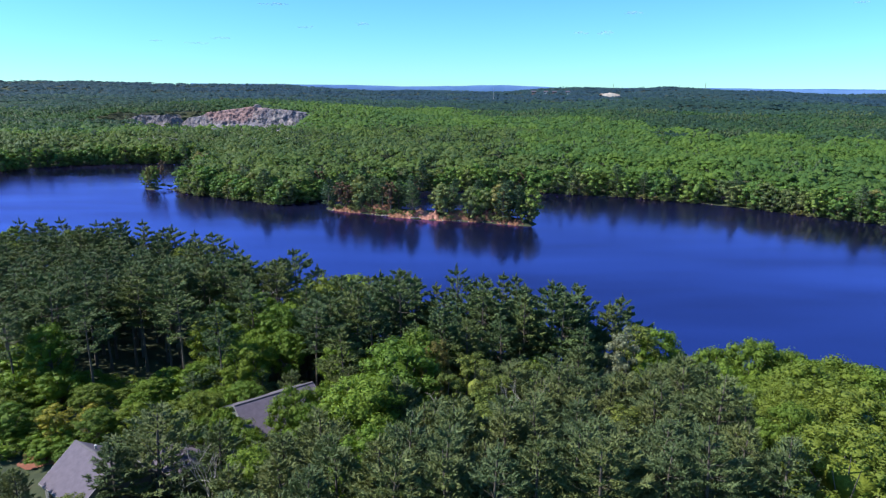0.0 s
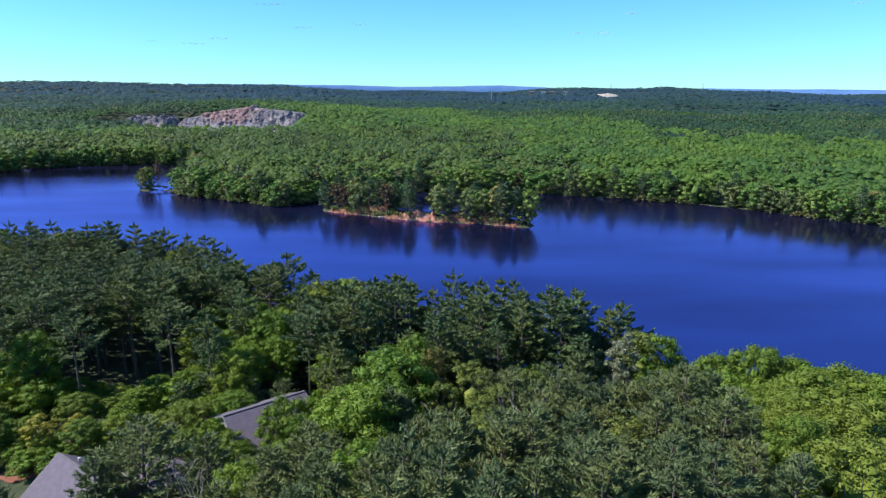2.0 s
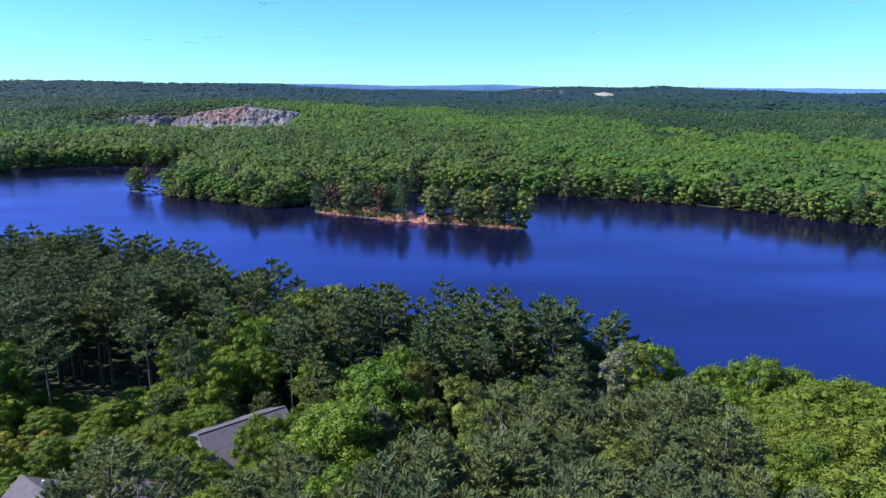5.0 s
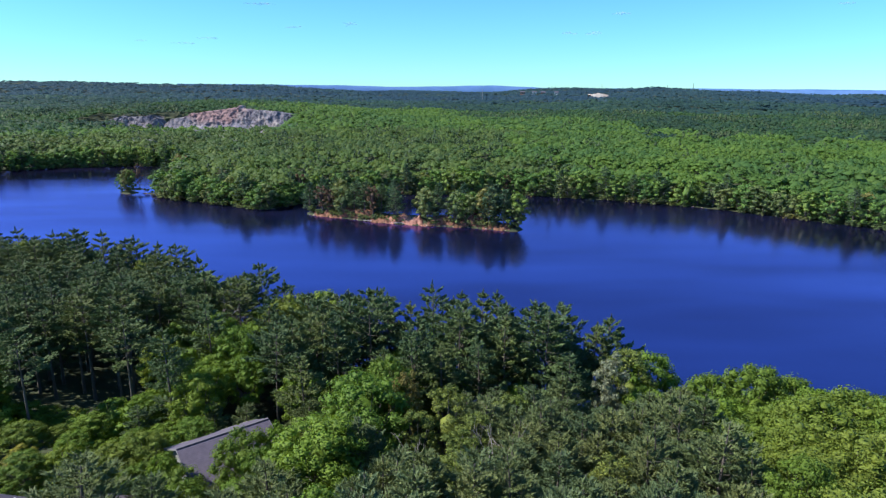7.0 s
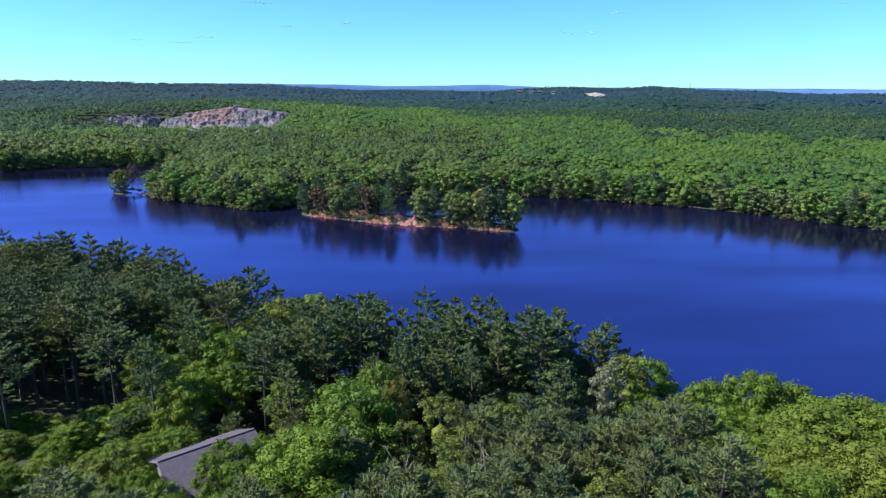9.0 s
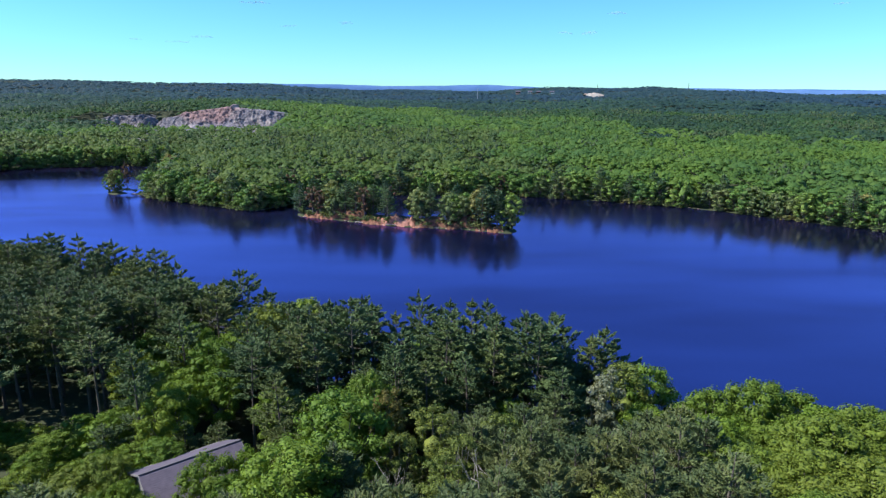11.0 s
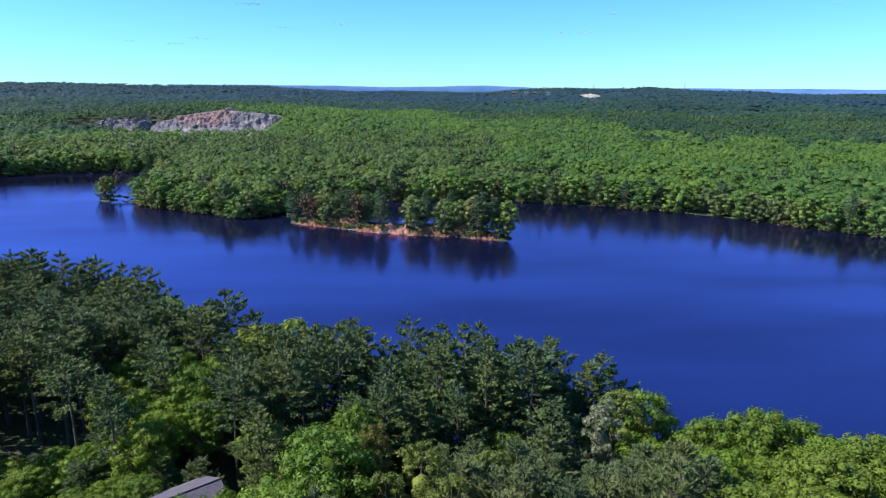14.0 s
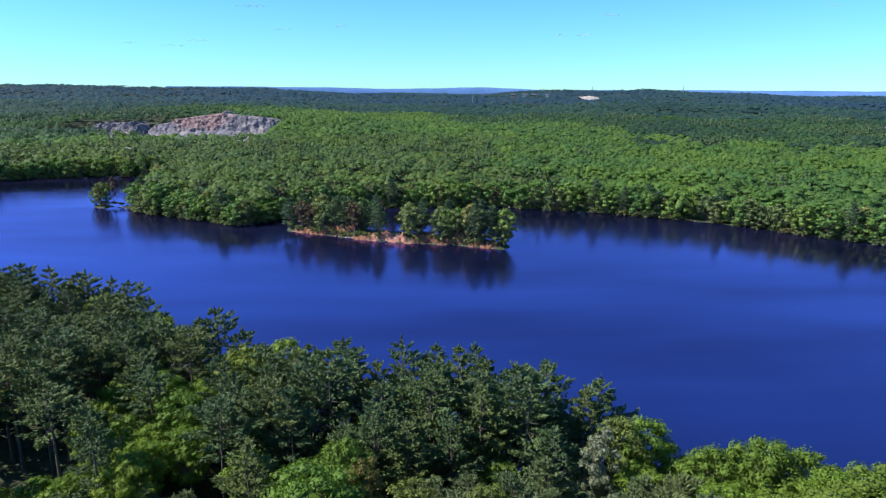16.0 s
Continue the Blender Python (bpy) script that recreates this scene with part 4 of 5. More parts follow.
for k in range(60):
    f = RNG.random() * 5
    i = int(f)
    p = ISLAND[i] + (ISLAND[i + 1] - ISLAND[i]) * (f - i)
    if not -17 < p[0] < 0 or k % 4 == 0:
        plant("shrub", p[0] + 0.5, p[1] + RNG.uniform(0.4, 2.0), tall=RNG.uniform(1.4, 3.2), girth=1.1)
for x, y, tall, kind in ((-174, 371.5, 10, "sb"), (-171, 370.2, 13, "sd"), (-168.5, 371.2, 12, "sb"), (-163.5, 370.0, 15.5, "sr")):
    plant(kind, x, y, tall=tall, girth=0.8)
for k in range(26):
    x = -177 + 0.8 * k + RNG.normal(0, 0.3)
    y = 370.2 + RNG.normal(0, 0.9)
    if float(shore(ISLET, x, y)) > 0.2:
        plant("shrub", x, y, tall=RNG.uniform(0.8, 1.8), girth=0.9)

RNG = np.random.default_rng(24)
SHORE_LINE = np.concatenate([LAKE[24:38], LAKE_WEST[:12]])
edge = []
for (ax, ay), (bx, by) in zip(SHORE_LINE[:-1], SHORE_LINE[1:]):
    length = math.hypot(bx - ax, by - ay)
    out = np.array([(by - ay), -(bx - ax)]) / length
    for k in range(max(1, int(length / 4.9))):
        s = (k + RNG.uniform(0.2, 0.8)) / max(1, int(length / 4.9))
        for depth in (0.5, 6.0):
            x, y = ax + (bx - ax) * s, ay + (by - ay) * s
            q = np.array([x, y]) + out * (depth + RNG.normal(0, 0.6))
            if float(from_land(*q)) < 0.2:
                q = np.array([x, y]) - out * (depth + RNG.normal(0, 0.6))
            if float(from_land(*q)) < 0.2:
                continue
            r = RNG.random()
            kind = "sb" if r < 0.68 else "sd" if r < 0.84 else "sp" if r < 0.97 else "sr"
            edge.append(tuple(q))
            if depth < 2:
                for step in (-1.4, 1.0):
                    plant("shrub", q[0] + step + RNG.normal(0, 0.7), q[1] - 0.5 + RNG.normal(0, 0.3), tall=RNG.uniform(1.8, 4.0), girth=1.6)
            plant(kind, *q, tall=RNG.uniform(9.5, 15) + 0.2 * depth if kind != "sp" else RNG.uniform(14, 19), girth=1.2)
print("shore trees", len(edge))
for k in range(42):
    x, y = RNG.uniform(-432, -336), RNG.uniform(738, 818)
    plant("sb" if k % 3 else "sp", x, y, tall=RNG.uniform(8, 13), girth=1.2)


# ---- the woods beyond ----
def wood(name, mat, xs, ys, lobes, bits, crown, tall, size, label, conic=0.0, seed=5, squash=0.8):
    """A wood of many trees in one mesh: each crown is a few leafy lobes with loose leaf clumps about them."""
    rng = np.random.default_rng(seed)
    n = len(xs)
    w = crown * rng.uniform(0.6, 1.35, n)
    h = tall * rng.uniform(0.8, 1.18, n) * (0.8 + 0.2 * w / crown)
    top = height(xs, ys) + h
    at, rs, cs, ns = [], [], [], []
    spin = rng.uniform(0, 6.28, n)
    for k in range(lobes):
        a = 2.39996 * k + spin + rng.normal(0, 0.25, n)
        f = math.sqrt((k + 0.3) / lobes) * 0.86
        out = w * f * rng.uniform(0.85, 1.12, n)
        r = w * (rng.uniform(0.9, 1.3, n) * (0.46 if lobes < 5 else 0.33) if lobes > 1 else 1.0)
        z = top - r * 0.8 - w * (0.42 + 0.9 * conic) * 1.6 * f * f - (w * conic * k * 0.5)
        c = np.stack([xs + out * np.cos(a), ys + out * np.sin(a), z], axis=1)
        at.append(c)
        rs.append(np.stack([r * (1 - 0.35 * conic), r * (1 - 0.35 * conic), r * (squash + conic)], axis=1))
        v = rng.normal(0, 1, (n, bits, 3))
        v[..., 2] = np.abs(v[..., 2]) * 0.9 - 0.1
        v /= np.linalg.norm(v, axis=2, keepdims=True)
        cs.append((c[:, None] + v * rs[-1][:, None] * rng.uniform(0.8, 1.25, (n, bits, 1))).reshape(-1, 3))
        ns.append(v.reshape(-1, 3))
    blobs = clumps(rng, np.concatenate(at), np.concatenate(rs) * 0.82, 0.25, DOME_F, DOME_V)
    v, f = joined([blobs, leaves(rng, np.concatenate(cs), np.concatenate(ns), size, 1.0, 0.24, False)])
    tagged(part_np(name, v, f, mat), label, "woodland", kind="stuff")
    return len(f)


def scatter(lo, hi, spacing, seed, edge_gap):
    """Jittered places between two distances, on dry land within the view."""
    rng = np.random.default_rng(seed)
    gx, gy = np.meshgrid(np.arange(-0.85 * hi, 0.85 * hi, spacing), np.arange(lo * 0.6, hi, spacing * 0.87))
    gx = gx + (np.arange(gx.shape[0])[:, None] % 2) * spacing / 2
    x = (gx + rng.uniform(-0.36, 0.36, gx.shape) * spacing).ravel()
    y = (gy + rng.uniform(-0.36, 0.36, gy.shape) * spacing).ravel()
    r, t = np.hypot(x, y), np.abs(np.arctan2(x, y))
    ok = (r > lo) & (r < hi) & (t < 0.74)
    x, y = x[ok], y[ok]
    d = from_land(x, y)
    ok = (d > edge_gap) & ~in_quarry(x, y) & (y - 0.4 * np.abs(x) > 165) & (np.maximum(shore(ISLAND, x, y), shore(ISLET, x, y)) < 0)
    return x[ok], y[ok]


RNG = np.random.default_rng(25)
total = 0


def reach(x, y):
    """How far out a place counts as: the belts of wood run into one another, the bright oaks farthest over the middle hill."""
    turn = np.arctan2(x, y)
    lag = np.interp(turn, [-0.7, -0.36, -0.2, -0.02, 0.1, 0.3, 0.6], [60, 40, -420, -420, -180, 0, 110])
    return np.hypot(x, y) + lag + 150 * waves(x, y, 320, 4) + 110 * waves(x, y, 80, 2)


x, y = scatter(260, 1260, 8.4, 1, 5.0)
inner = reach(x, y) < 700
x, y = x[inner], y[inner]
beyond = np.hypot(x, y) > 640
west = x + 0.2 * (430 - y) + 45 * waves(x, y, 120, 9) + RNG.normal(0, 14, len(x)) < 70
dark = waves(x, y, 70, 5) + RNG.normal(0, 0.45, len(x)) > np.where(west & ~beyond, 0.62, 0.95)
here = ~dark & ~west & ~beyond
total += wood("near_woodland", M_WOOD_NEAR, x[here], y[here], 8, 15, 6.8, 14.5, 1.05, "dense bright green oak woodland across the lake")
here = ~dark & west & ~beyond
total += wood("mixed_woodland", M_WOOD_MIX, x[here], y[here], 8, 15, 6.4, 14.0, 1.05, "dull olive and green mixed woodland behind the island", 0, 11)
here = ~dark & beyond
total += wood("hill_woodland", M_WOOD_NEAR, x[here], y[here], 3, 7, 7.0, 14.5, 1.8, "bright green woodland on the hill beside the quarry", 0, 12, 0.62)
total += wood("near_pine_woodland", M_WOOD_PINE, x[dark], y[dark], 5, 14, 3.6, 17.0, 0.9, "dark pines standing in the broadleaf woodland", 0.7, 6)
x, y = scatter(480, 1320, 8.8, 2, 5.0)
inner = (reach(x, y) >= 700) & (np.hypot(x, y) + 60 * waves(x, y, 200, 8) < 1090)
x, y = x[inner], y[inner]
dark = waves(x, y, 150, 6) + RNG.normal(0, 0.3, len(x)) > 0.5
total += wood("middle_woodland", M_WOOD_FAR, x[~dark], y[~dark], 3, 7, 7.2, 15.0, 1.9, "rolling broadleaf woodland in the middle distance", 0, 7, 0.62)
total += wood("middle_pine_woodland", M_WOOD_PINE, x[dark], y[dark], 2, 5, 4.4, 17.0, 1.8, "dark pine stands in the middle distance", 0.5, 8)
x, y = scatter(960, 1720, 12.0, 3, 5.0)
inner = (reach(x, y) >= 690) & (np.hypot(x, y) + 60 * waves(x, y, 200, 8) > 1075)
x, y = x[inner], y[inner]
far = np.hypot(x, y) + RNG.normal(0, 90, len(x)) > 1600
total += wood("outer_woodland", M_WOOD_MID_HAZE, x[~far], y[~far], 1, 4, 8.2, 15.5, 2.4, "woodland beyond the quarry, dulled and blued by painted haze", 0, 10, 0.36)
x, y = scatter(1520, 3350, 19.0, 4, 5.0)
total += wood("far_woodland", M_WOOD_HAZE, x, y, 1, 1, 13.0, 15.0, 5.0, "wooded ridges towards the horizon, distance haze painted in as blue", 0, 9, 0.34)
print("wood triangles", total)


# ---- houses ----
def gable_house(name, label, ridge_a, ridge_b, span, drop, wall_h, mats, vent=None, overhang=0.4):
    """A house under a gable roof, given by its ridge's ends and half its width."""
    a, b = Vector(ridge_a), Vector(ridge_b)
    along = (b - a).normalized()
    side = Vector((along.y, -along.x, 0))
    mid = (a + b) / 2
    foot = min(float(height(mid.x, mid.y)), a.z - drop - 2.2)
    root = tagged(new(name), label, "house")
    root.location = (mid.x, mid.y, foot)
    inv = Matrix.Translation(-Vector((mid.x, mid.y, foot)))

    def slab(pts, thick):
        bm = bmesh.new()
        top = [bm.verts.new(inv @ p) for p in pts]
        low = [bm.verts.new(inv @ (p - Vector((0, 0, thick)))) for p in pts]
        bm.faces.new(top)
        bm.faces.new(low[::-1])
        for i in range(len(pts)):
            j = (i + 1) % len(pts)
            bm.faces.new((top[j], top[i], low[i], low[j]))
        return bm

    e = Vector((0, 0, -drop))
    for s in (1, -1):
        q = side * span * s
        pts = [a - along * overhang, b + along * overhang, b + along * overhang + q + e, a - along * overhang + q + e]
        roof = part("roof", slab(pts if s > 0 else pts[::-1], 0.16), mats[0], root, "grey asphalt shingle roof")
        # courses of shingles, each lapping the one below
        rows = 22
        for k in range(rows):
            f0, f1 = k / rows, (k + 1) / rows
            up = Vector((0, 0, 0.022))
            c = [p0 + (p1 - p0) * f for (p0, p1), f in (((pts[0], pts[3]), f0), ((pts[1], pts[2]), f0), ((pts[1], pts[2]), f1), ((pts[0], pts[3]), f1))]
            c = [c[0] + up * 0.55, c[1] + up * 0.55, c[2] + up, c[3] + up]
            part("shingle_course", slab(c if s > 0 else c[::-1], 0.012), mats[0], roof)
        g = [pts[3] + Vector((0, 0, 0.02)), pts[2] + Vector((0, 0, 0.02)), pts[2] + side * s * 0.12 + Vector((0, 0, 0.02)), pts[3] + side * s * 0.12 + Vector((0, 0, 0.02))]
        part("gutter", slab(g if s > 0 else g[::-1], 0.14), mats[2], root, "grey gutter")
        for end, sign in ((a, -1), (b, 1)):
            p = end + along * sign * (overhang + 0.005)
            w = along * sign * 0.05
            r = [p + Vector((0, 0, 0.03)), p + w + Vector((0, 0, 0.03)), p + w + q + e + Vector((0, 0, 0.03)), p + q + e + Vector((0, 0, 0.03))]
            part("rake_board", slab(r if s * sign < 0 else r[::-1], 0.24), mats[2], root, "weathered grey trim board")
    bm = bmesh.new()
    cap = [a - along * overhang, b + along * overhang]
    box(bm, (-(b - a).length / 2 - overhang, -0.17, 0.0), ((b - a).length / 2 + overhang, 0.17, 0.075), None, 0.03)
    turn = math.atan2(along.y, along.x)
    bmesh.ops.transform(bm, matrix=inv @ Matrix.Translation(mid + Vector((0, 0, 0.0))) @ Matrix.Rotation(turn, 4, "Z"), verts=bm.verts)
    part("ridge_cap", bm, mats[3], root, "darker ridge cap")
    # walls with gable ends
    inner = span - 0.45
    z1 = a.z - drop * inner / span - 0.2
    half = (b - a).length / 2
    frame_m = inv @ Matrix.Translation((mid.x, mid.y, 0)) @ Matrix.Rotation(turn, 4, "Z")
    for sgn in (1, -1):
        bm = bmesh.new()
        box(bm, (-half, sgn * inner - 0.1, foot - 1), (half, sgn * inner + 0.1, z1), frame_m)
        wall = part("wall", bm, mats[1], root, "pale clapboard wall")
        for k in range(3):
            u = -half + (k + 0.6) * half * 2 / 3.2
            bm = bmesh.new()
            y0 = sgn * (inner + 0.1)
            box(bm, (u - 0.55, y0 - 0.04, z1 - 2.0), (u + 0.55, y0 + 0.04, z1 - 0.7), frame_m)
            win = part("window", bm, mats[2], wall, "grey framed window")
            bm = bmesh.new()
            box(bm, (u - 0.46, y0 - 0.05, z1 - 1.9), (u + 0.46, y0 + 0.05, z1 - 0.8), frame_m)
            part("pane", bm, M_GLASS, wall)
        bm = bmesh.new()
        x0 = sgn * (half - 0.05)
        prof = [(-inner + 0.1, foot - 1), (inner - 0.1, foot - 1), (inner - 0.1, z1), (0, a.z - 0.2), (-inner + 0.1, z1)]
        f0 = [bm.verts.new((x0, u, z)) for u, z in prof]
        f1 = [bm.verts.new((x0 - sgn * 0.2, u, z)) for u, z in prof]
        bm.faces.new(f0)
        bm.faces.new(f1[::-1])
        for i in range(5):
            bm.faces.new((f0[i], f1[i], f1[(i + 1) % 5], f0[(i + 1) % 5]))
        bmesh.ops.recalc_face_normals(bm, faces=bm.faces)
        bmesh.ops.transform(bm, matrix=frame_m, verts=bm.verts)
        part("gable_wall", bm, mats[1], root, "pale clapboard gable wall")
    for (f, s, r, hgt) in vent or ():
        p = a + (b - a) * f + side * span * s + e * abs(s)
        v, fc = tube([p + Vector((0, 0, -0.1)), p + Vector((0, 0, hgt))], [r, r], 10)
        v = np.array([inv @ Vector(q) for q in v])
        n = len(v) // 2
        top = np.array([[n, n + k, n + k + 1, n + k + 1] for k in range(1, n - 1)])
        bm = bmesh.new()
        vs = [bm.verts.new(q) for q in v]
        for q in fc:
            bm.faces.new([vs[i] for i in q])
        bm.faces.new(vs[n:])
        part("vent_pipe", bm, M_PIPE, root, "white roof vent pipe")
    return root


gable_house("house", "house with grey shingle gable roof among trees", (-27.8, 71.9, 18.5), (-19.5, 78.3, 18.5), 5.4, 2.6, 5, (M_SHINGLE, M_SIDING, M_TRIM, M_RIDGE),
            ((0.42, 0.42, 0.10, 0.75), (0.03, 0.78, 0.08, 0.3)))
gable_house("house", "second house with pale grey gable roof", (-45.7, 66.2, 16.6), (-39.0, 61.5, 16.6), 4.6, 3.4, 4, (M_SHINGLE, M_SIDING, M_TRIM, M_RIDGE), ((0.25, -0.25, 0.15, 0.5),))
gable_house("house", "grey roofed outbuilding behind bare dead trees", (-35.0, 67.4, 15.4), (-31.0, 65.4, 15.4), 3.0, 1.5, 3, (M_SHINGLE, M_SIDING, M_TRIM, M_RIDGE))


def patch_sheet(name, cx, cy, rx, ry, mat, label, category):
    rng = np.random.default_rng(3)
    verts, faces, n, rings = [], [], 40, 6
    hub = n * rings
    for k in range(1, rings + 1):
        for j in range(n):
            a = 2 * math.pi * j / n
            r = k / rings * (1 + 0.10 * math.sin(3 * a + 1) + 0.06 * math.sin(7 * a))
            x, y = cx + rx * r * math.cos(a), cy + ry * r * math.sin(a)
            verts.append((x, y, float(height(x, y)) + 0.12))
    for k in range(rings - 1):
        for j in range(n):
            a, b = k * n + j, k * n + (j + 1) % n
            faces.append((a, a + n, b + n, b))
    verts.append((cx, cy, float(height(cx, cy)) + 0.12))
    faces += [(hub, j, (j + 1) % n, (j + 1) % n) for j in range(n)]
    tris = [(a, b, c) for a, b, c, d in faces] + [(a, c, d) for a, b, c, d in faces if c != d]
    ob = part_np(name, verts, tris, mat, smooth=True)
    return tagged(ob, label, category, kind="structure")


patch_sheet("lawn", -58.5, 81.5, 5.0, 3.2, M_LAWN, "sunlit yellow-green lawn in a clearing", "lawn")
patch_sheet("bare_earth", -54.4, 72.4, 3.0, 2.6, M_EARTH, "rust-red bare earth beside the house", "ground")
patch_sheet("quarry_floor", -388, 812, 30, 34, M_GRAVEL, "grey gravel ledge beside the quarry", "ground")
patch_sheet("quarry_floor", -252, 735, 92, 88, M_GRAVEL, "pale grey gravel floor of the quarry", "ground")


# ---- island bank, stones, driftwood ----
def bank_strip():
    front = ISLAND[:7]
    seg = np.linalg.norm(np.diff(front, axis=0), axis=1)
    s = np.concatenate([[0], np.cumsum(seg)])
    u = np.linspace(0, s[-1], 240)
    x, y = np.interp(u, s, front[:, 0]), np.interp(u, s, front[:, 1])
    rng = np.random.default_rng(8)
    rough = np.convolve(rng.normal(0, 1, 260), np.ones(9) / 4, "same")[10:250]
    rows = []
    for k, (back, z) in enumerate(((-1.0, -0.5), (-0.3, 0.12), (0.2, 0.9), (0.7, 1.8), (1.7, 2.5), (3.2, 2.8))):
        jig = rng.normal(0, 0.22, 240)
        off = back + 0.85 * rough + jig * 0.7
        ends = np.clip(np.minimum(u, s[-1] - 6 - u) / 6, 0.0, 1)
        rows.append(np.stack([x + 0.33 * off, y + 0.94 * off, (z * (1.15 + 0.62 * rough) + jig * 0.8) * ends - 0.3 * (1 - ends)], axis=1))
    n = 240
    faces = [(i * n + j, i * n + j + 1, (i + 1) * n + j + 1, (i + 1) * n + j) for i in range(5) for j in range(n - 1)]
    tagged(part_np("island_bank", np.concatenate(rows), faces, M_BANK), "eroded orange-brown soil bank along the island", "bank", kind="structure")


bank_strip()


def stone_mesh(seed):
    rng = np.random.default_rng(seed)
    bm = bmesh.new()
    bmesh.ops.create_icosphere(bm, subdivisions=1, radius=1)
    for v in bm.verts:
        v.co *= 0.8 + 0.4 * rng.random()
        v.co.z *= 0.6
    return bm


stone_protos = [part("shore_rock", stone_mesh(k), M_STONE) for k in range(4)]
count = 0
for k in range(46):
    f = RNG.random()
    i = int(RNG.integers(0, 5))
    p = ISLAND[i] + (ISLAND[i + 1] - ISLAND[i]) * f
    s = RNG.uniform(0.3, 0.9)
    m = pose(p[0] + RNG.normal(0, 0.4), p[1] + RNG.normal(-0.2, 0.5), RNG.uniform(0.05, 0.35), 0, 0, RNG.uniform(0, 360)) @ Matrix.Diagonal((s * 1.3, s, s, 1))
    if k < 4:
        ob = stone_protos[k]
        ob.matrix_basis = m
        tagged(ob, "weathered tan rock at the island's waterline", "rock", "rocks on the island shore")
    else:
        ob = copy_thing(stone_protos[k % 4], m)
for k, (x, y) in enumerate(((134, 330), (139.5, 327), (143, 324), (-82, 318.6), (-79, 319.2), (-76.5, 321), (170, 302), (55, 365), (-174, 371), (-160, 368.8))):
    s = RNG.uniform(0.8, 1.6)
    ob = copy_thing(stone_protos[k % 4], pose(x, y, 0.2, 0, 0, 40 * k) @ Matrix.Diagonal((s * 1.7, s, s * 0.8, 1)))
    tagged(ob, "pale pinkish boulder on the lake shore", "rock", "rocks on the mainland shore")
for k, (x, y, turn, length) in enumerate(((-15, 285.3, -20, 6), (-10, 283.5, 25, 5), (-1, 281, -8, 5.5), (8, 279, 15, 4), (-28, 291, -35, 5), (27, 273.6, -15, 4.5))):
    v, f = tube([(0, 0, 0), (length * 0.5, 0.2, 0.25), (length, -0.1, 0.5)], [0.2, 0.16, 0.08], 6)
    ob = part_np("fallen_log", v, f, M_DEAD, smooth=True)
    ob.matrix_basis = pose(x, y, 0.35, 0, 0, turn)
    tagged(ob, "bleached fallen log on the island bank", "log", "logs on the island bank")


# ---- quarry ----
def quarry_cliff(name, x0, x1, y0, slope, tops, floor, label, seed):
    rng = np.random.default_rng(seed)
    nu, nv = 150, 30
    u = np.linspace(0, 1, nu)
    span = x1 - x0
    top = np.interp(u, [p for p, _ in tops], [z for _, z in tops])

    def rough(x, z, size):
        return np.array([noise.noise(Vector((a / size, c / size, seed * 7.3))) for a, c in zip(x, z)])

    crag = 2.2 * rough(u * span, 0 * u, 14) + 2.0 * rough(u * span, 0 * u + 50, 5) + rng.normal(0, 0.5, nu)
    verts = []
    for j in range(nv):
        f = j / (nv - 1)
        x = x0 + span * u
        z = floor + (top + crag - floor) * f
        scree = 10 * max(0.0, 0.35 - f) / 0.35
        y = y0 + slope * (u - 0.5) - scree + 12 * f + 6 * rough(x, z * 0.4, 34) + 3.5 * np.abs(rough(x, z * 0.4, 9)) + 1.6 * rough(x, z, 4.5)
        verts.append(np.stack([x + rng.normal(0, 0.4, nu), y + rng.normal(0, 0.5, nu), z + 0.8 * rough(x + 300, z, 6)], axis=1))
    for back, dz in ((8, 0.6), (30, -1), (32, -30)):
        verts.append(np.stack([x0 + span * u, y0 + slope * (u - 0.5) + 16 + back + 0 * u, top + dz], axis=1))
    n = nu
    faces = [(i * n + j, i * n + j + 1, (i + 1) * n + j + 1, (i + 1) * n + j) for i in range(len(verts) - 1) for j in range(n - 1)]
    tagged(part_np(name, np.concatenate(verts), faces, M_ROCK), label, "cliff", kind="structure")


quarry_cliff("quarry_face", -342, -160, 828, -38, ((0, 12), (0.04, 18), (0.14, 21), (0.2, 25), (0.33, 29), (0.5, 32.5), (0.55, 33.5), (0.565, 37), (0.585, 33), (0.75, 30.5), (0.92, 28), (1, 24)), 3,
             "pink and grey blasted rock face of a quarry", 1)
quarry_cliff("quarry_side_face", -430, -330, 850, 10, ((0, 11), (0.15, 16), (0.3, 22), (0.45, 20), (0.7, 22.5), (0.8, 17), (0.88, 10), (1, 6)), 3, "grey side face of the quarry", 2)

# ---- skyline: masts, pale sand heap and low buildings ----
def mast(turn, dist, top, label):
    x, y = dist * math.sin(turn), dist * math.cos(turn)
    z = float(height(x, y))
    rise = top - z
    root = tagged(new("radio_mast"), label, "mast", "masts on the skyline")
    root.location = (x, y, z)
    for k in range(3):
        a = 2.094 * k
        c, s = math.cos(a), math.sin(a)
        v, f = tube([(1.2 * c, 1.2 * s, 0), (0.7 * c, 0.7 * s, rise)], [0.35, 0.3], 4)
        part_np("leg", v, f, M_STEEL, root)
    for k in range(8):
        zz = rise * (k + 0.5) / 8
        v, f = tube([(1.1, 0, zz), (-0.6, 0.95, zz + 2), (-0.6, -0.95, zz + 4), (1.1, 0, zz + 5)], [0.18] * 4, 4)
        part_np("brace", v, f, M_STEEL, root)


SKY_MASTS = ((0.391, 2700, 84), (0.356, 2800, 75), (0.264, 2900, 80), (0.086, 2100, 58))
for a, d, r in SKY_MASTS:
    mast(a, d, r, "thin steel lattice mast on the skyline")


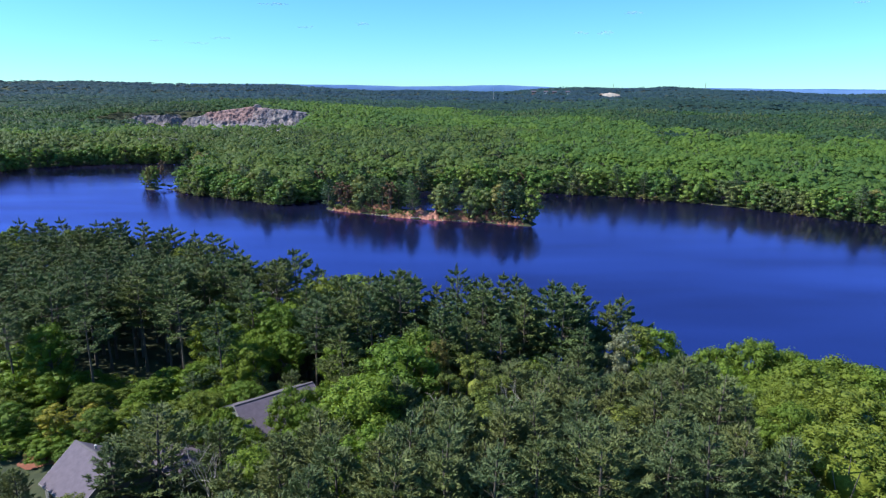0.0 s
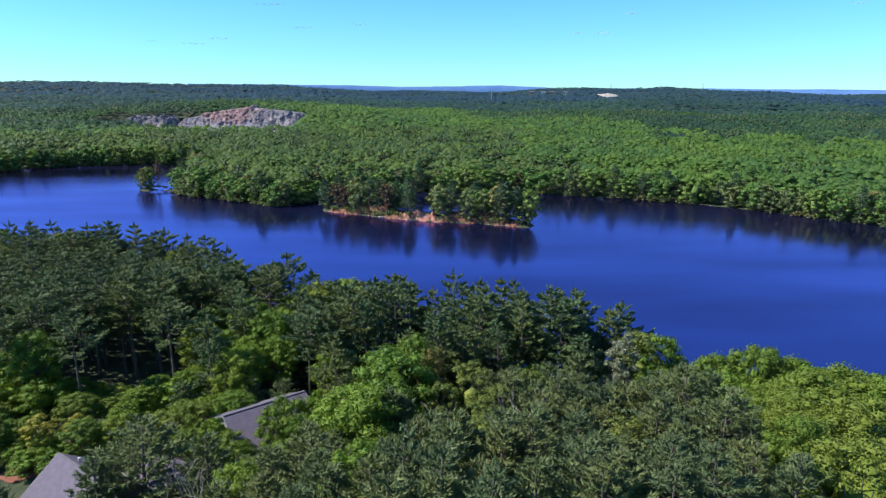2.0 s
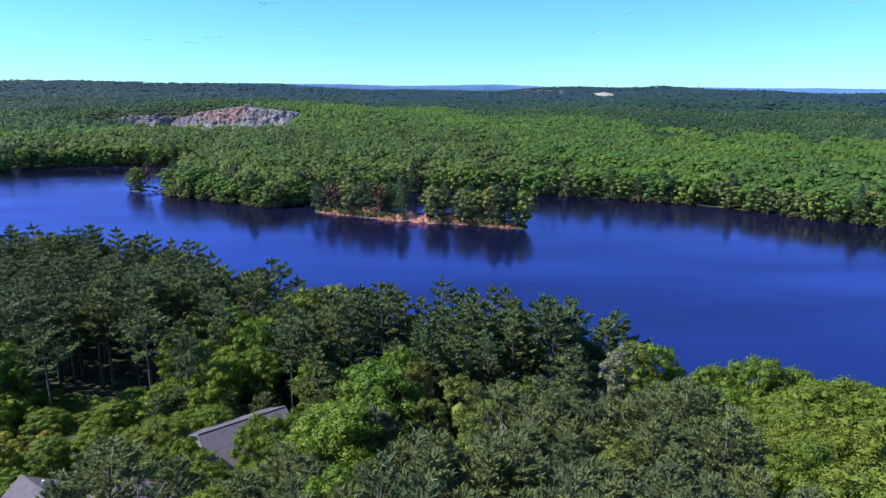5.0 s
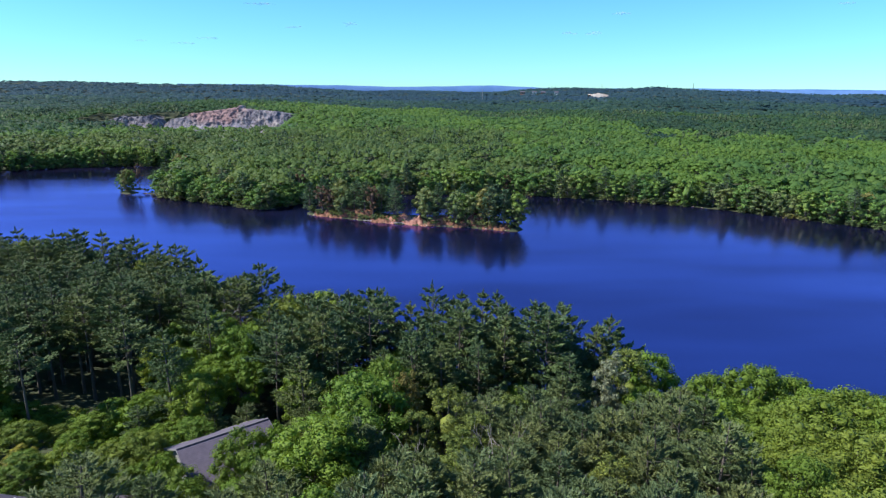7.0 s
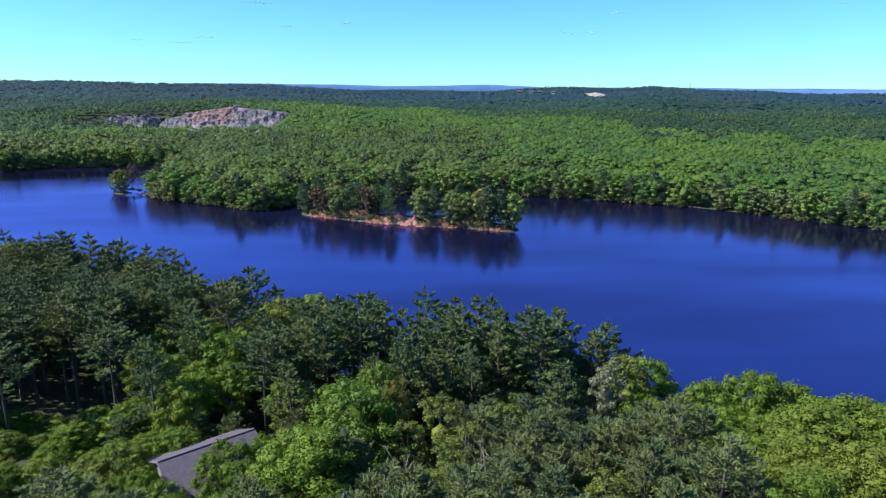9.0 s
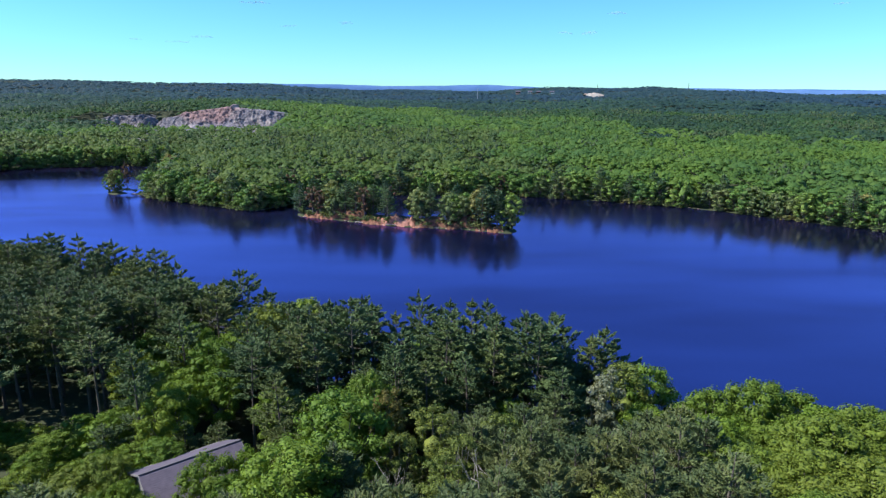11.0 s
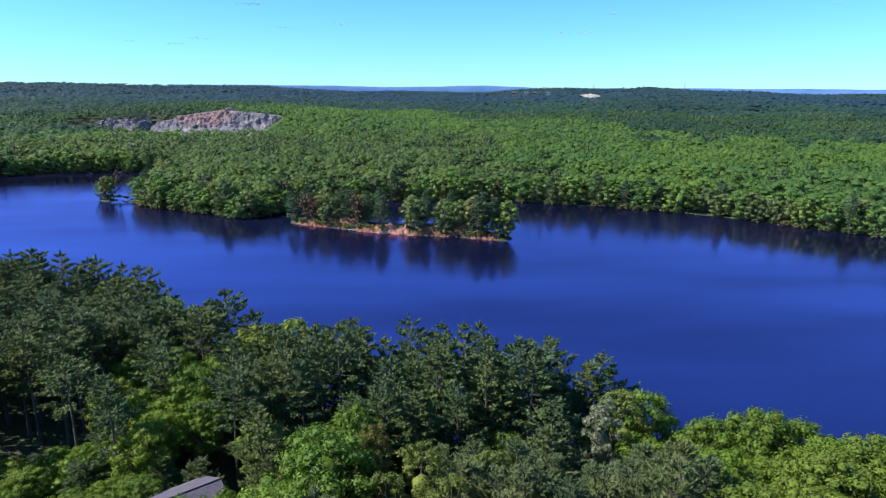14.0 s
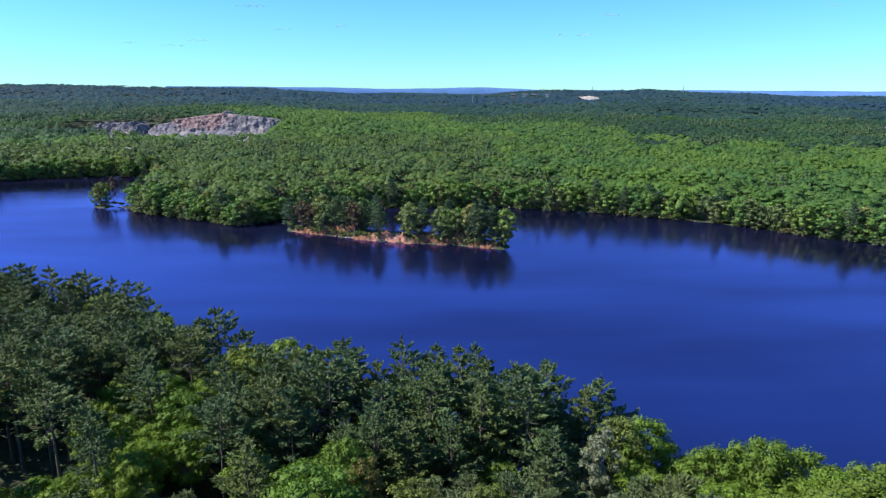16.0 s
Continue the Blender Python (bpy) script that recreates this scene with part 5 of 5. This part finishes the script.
def low_building(turn, dist, size, wall, label, top):
    x, y = dist * math.sin(turn), dist * math.cos(turn)
    z = float(height(x, y))
    w, d, h = size
    lift = top - z - h
    root = tagged(new("building"), label, "building", "buildings on the skyline")
    root.matrix_basis = pose(x, y, z, 0, 0, -math.degrees(turn))
    bm = bmesh.new()
    box(bm, (-w / 2, -d / 2, -2), (w / 2, d / 2, h + lift))
    part("wall", bm, wall, root)
    bm = bmesh.new()
    vs = [bm.verts.new(q) for q in ((-w / 2 - 1, -d / 2 - 1, h + lift), (w / 2 + 1, -d / 2 - 1, h + lift), (w / 2 + 1, d / 2 + 1, h + lift), (-w / 2 - 1, d / 2 + 1, h + lift),
                                    (-w / 2 - 1, 0, h + lift + 3), (w / 2 + 1, 0, h + lift + 3))]
    for q in ((0, 1, 5, 4), (2, 3, 4, 5), (1, 2, 5), (3, 0, 4), (3, 2, 1, 0)):
        bm.faces.new([vs[i] for i in q])
    part("roof", bm, M_SHINGLE, root)
    for k in range(3):
        bm = bmesh.new()
        u = -w / 2 + w * (k + 0.5) / 3
        box(bm, (u - 1.5, -d / 2 - 0.15, h + lift - 4.5), (u + 1.5, -d / 2 + 0.1, h + lift - 1.5))
        part("window", bm, M_GLASS, root)


for turn, dist, size, mat, label in ((0.147, 2240, (15, 10, 4.5), M_BRICK, "low dull red building on the far ridge"), (0.165, 2250, (14, 9, 4.5), M_WHITE, "low white building on the far ridge"),
                                     (0.178, 2240, (14, 10, 4.5), M_BRICK, "low dull red building on the far ridge"), (0.198, 2230, (13, 9, 4), M_WHITE, "low white building on the far ridge"),
                                     (0.640, 920, (11, 7, 4), M_WHITE, "white house at the edge of the far wood"), (0.652, 930, (8, 6, 3.5), M_WHITE, "white house at the edge of the far wood")):
    low_building(turn, dist, size, mat, label, 49.2 if dist > 1500 else float(height(dist * math.sin(turn), dist * math.cos(turn))) + 13.5)


def sand_heap():
    rng = np.random.default_rng(4)
    n, m = 40, 10
    u, v = np.meshgrid(np.linspace(-1, 1, n), np.linspace(-1, 1, m))
    x = 1900 * math.sin(0.259) + 25 * u
    y = 1900 * math.cos(0.259) + 22 * v
    z = 44.5 + 4.6 * np.clip(1 - u * u, 0, 1) ** 0.6 * np.clip(1 - v * v, 0, 1) * (0.7 + 0.3 * np.sin(u * 9 + 1) * np.cos(u * 4)) + rng.normal(0, 0.4, u.shape)
    z[0, :] -= 16
    z[-1, :] -= 16
    verts = np.stack([x, y, z], axis=-1).reshape(-1, 3)
    faces = [(i * n + j, i * n + j + 1, (i + 1) * n + j + 1, (i + 1) * n + j) for i in range(m - 1) for j in range(n - 1)]
    tagged(part_np("sand_heap", verts, faces, M_SAND, smooth=True), "pale bare sand heap on the far ridge", "sand heap")


sand_heap()


# ---- clouds ----
def cloud(turn, rise, width, deep, label, seed):
    rng = np.random.default_rng(seed)
    bm = bmesh.new()
    for k in range(9):
        f = (k + 0.5) / 9 - 0.5
        s = (1 - abs(2 * f) ** 1.5) * 0.7 + 0.25
        m = Matrix.LocRotScale((f * width, rng.normal(0, 6), rng.normal(0, 0.12) * deep), None, (width * 0.11 * rng.uniform(0.8, 1.3), 16, deep * 0.5 * s * rng.uniform(0.6, 1.2)))
        bmesh.ops.create_icosphere(bm, subdivisions=2, radius=1, matrix=m)
    ob = part("cloud", bm, M_CLOUD, smooth=True)
    d = 4550
    ob.matrix_basis = pose(d * math.sin(turn), d * math.cos(turn), 59 + d * math.tan(rise), 0, 0, -math.degrees(turn))
    tagged(ob, label, "cloud", "small clouds")


CLOUDS = ((0.505, 0.121, 230, 32), (0.247, 0.080, 100, 30), (0.285, 0.106, 110, 22), (0.212, 0.080, 100, 22), (-0.24, 0.116, 190, 22), (-0.195, 0.086, 110, 16),
          (-0.315, 0.068, 130, 16), (-0.345, 0.060, 150, 12), (-0.40, 0.062, 70, 10), (-0.113, 0.092, 90, 24), (0.565, 0.108, 80, 16))
for k, (a, r, w, dp) in enumerate(CLOUDS):
    cloud(a, r, w, dp, "small thin wisp of pale cloud" if k != 0 else "small white fair-weather cloud", 300 + k)
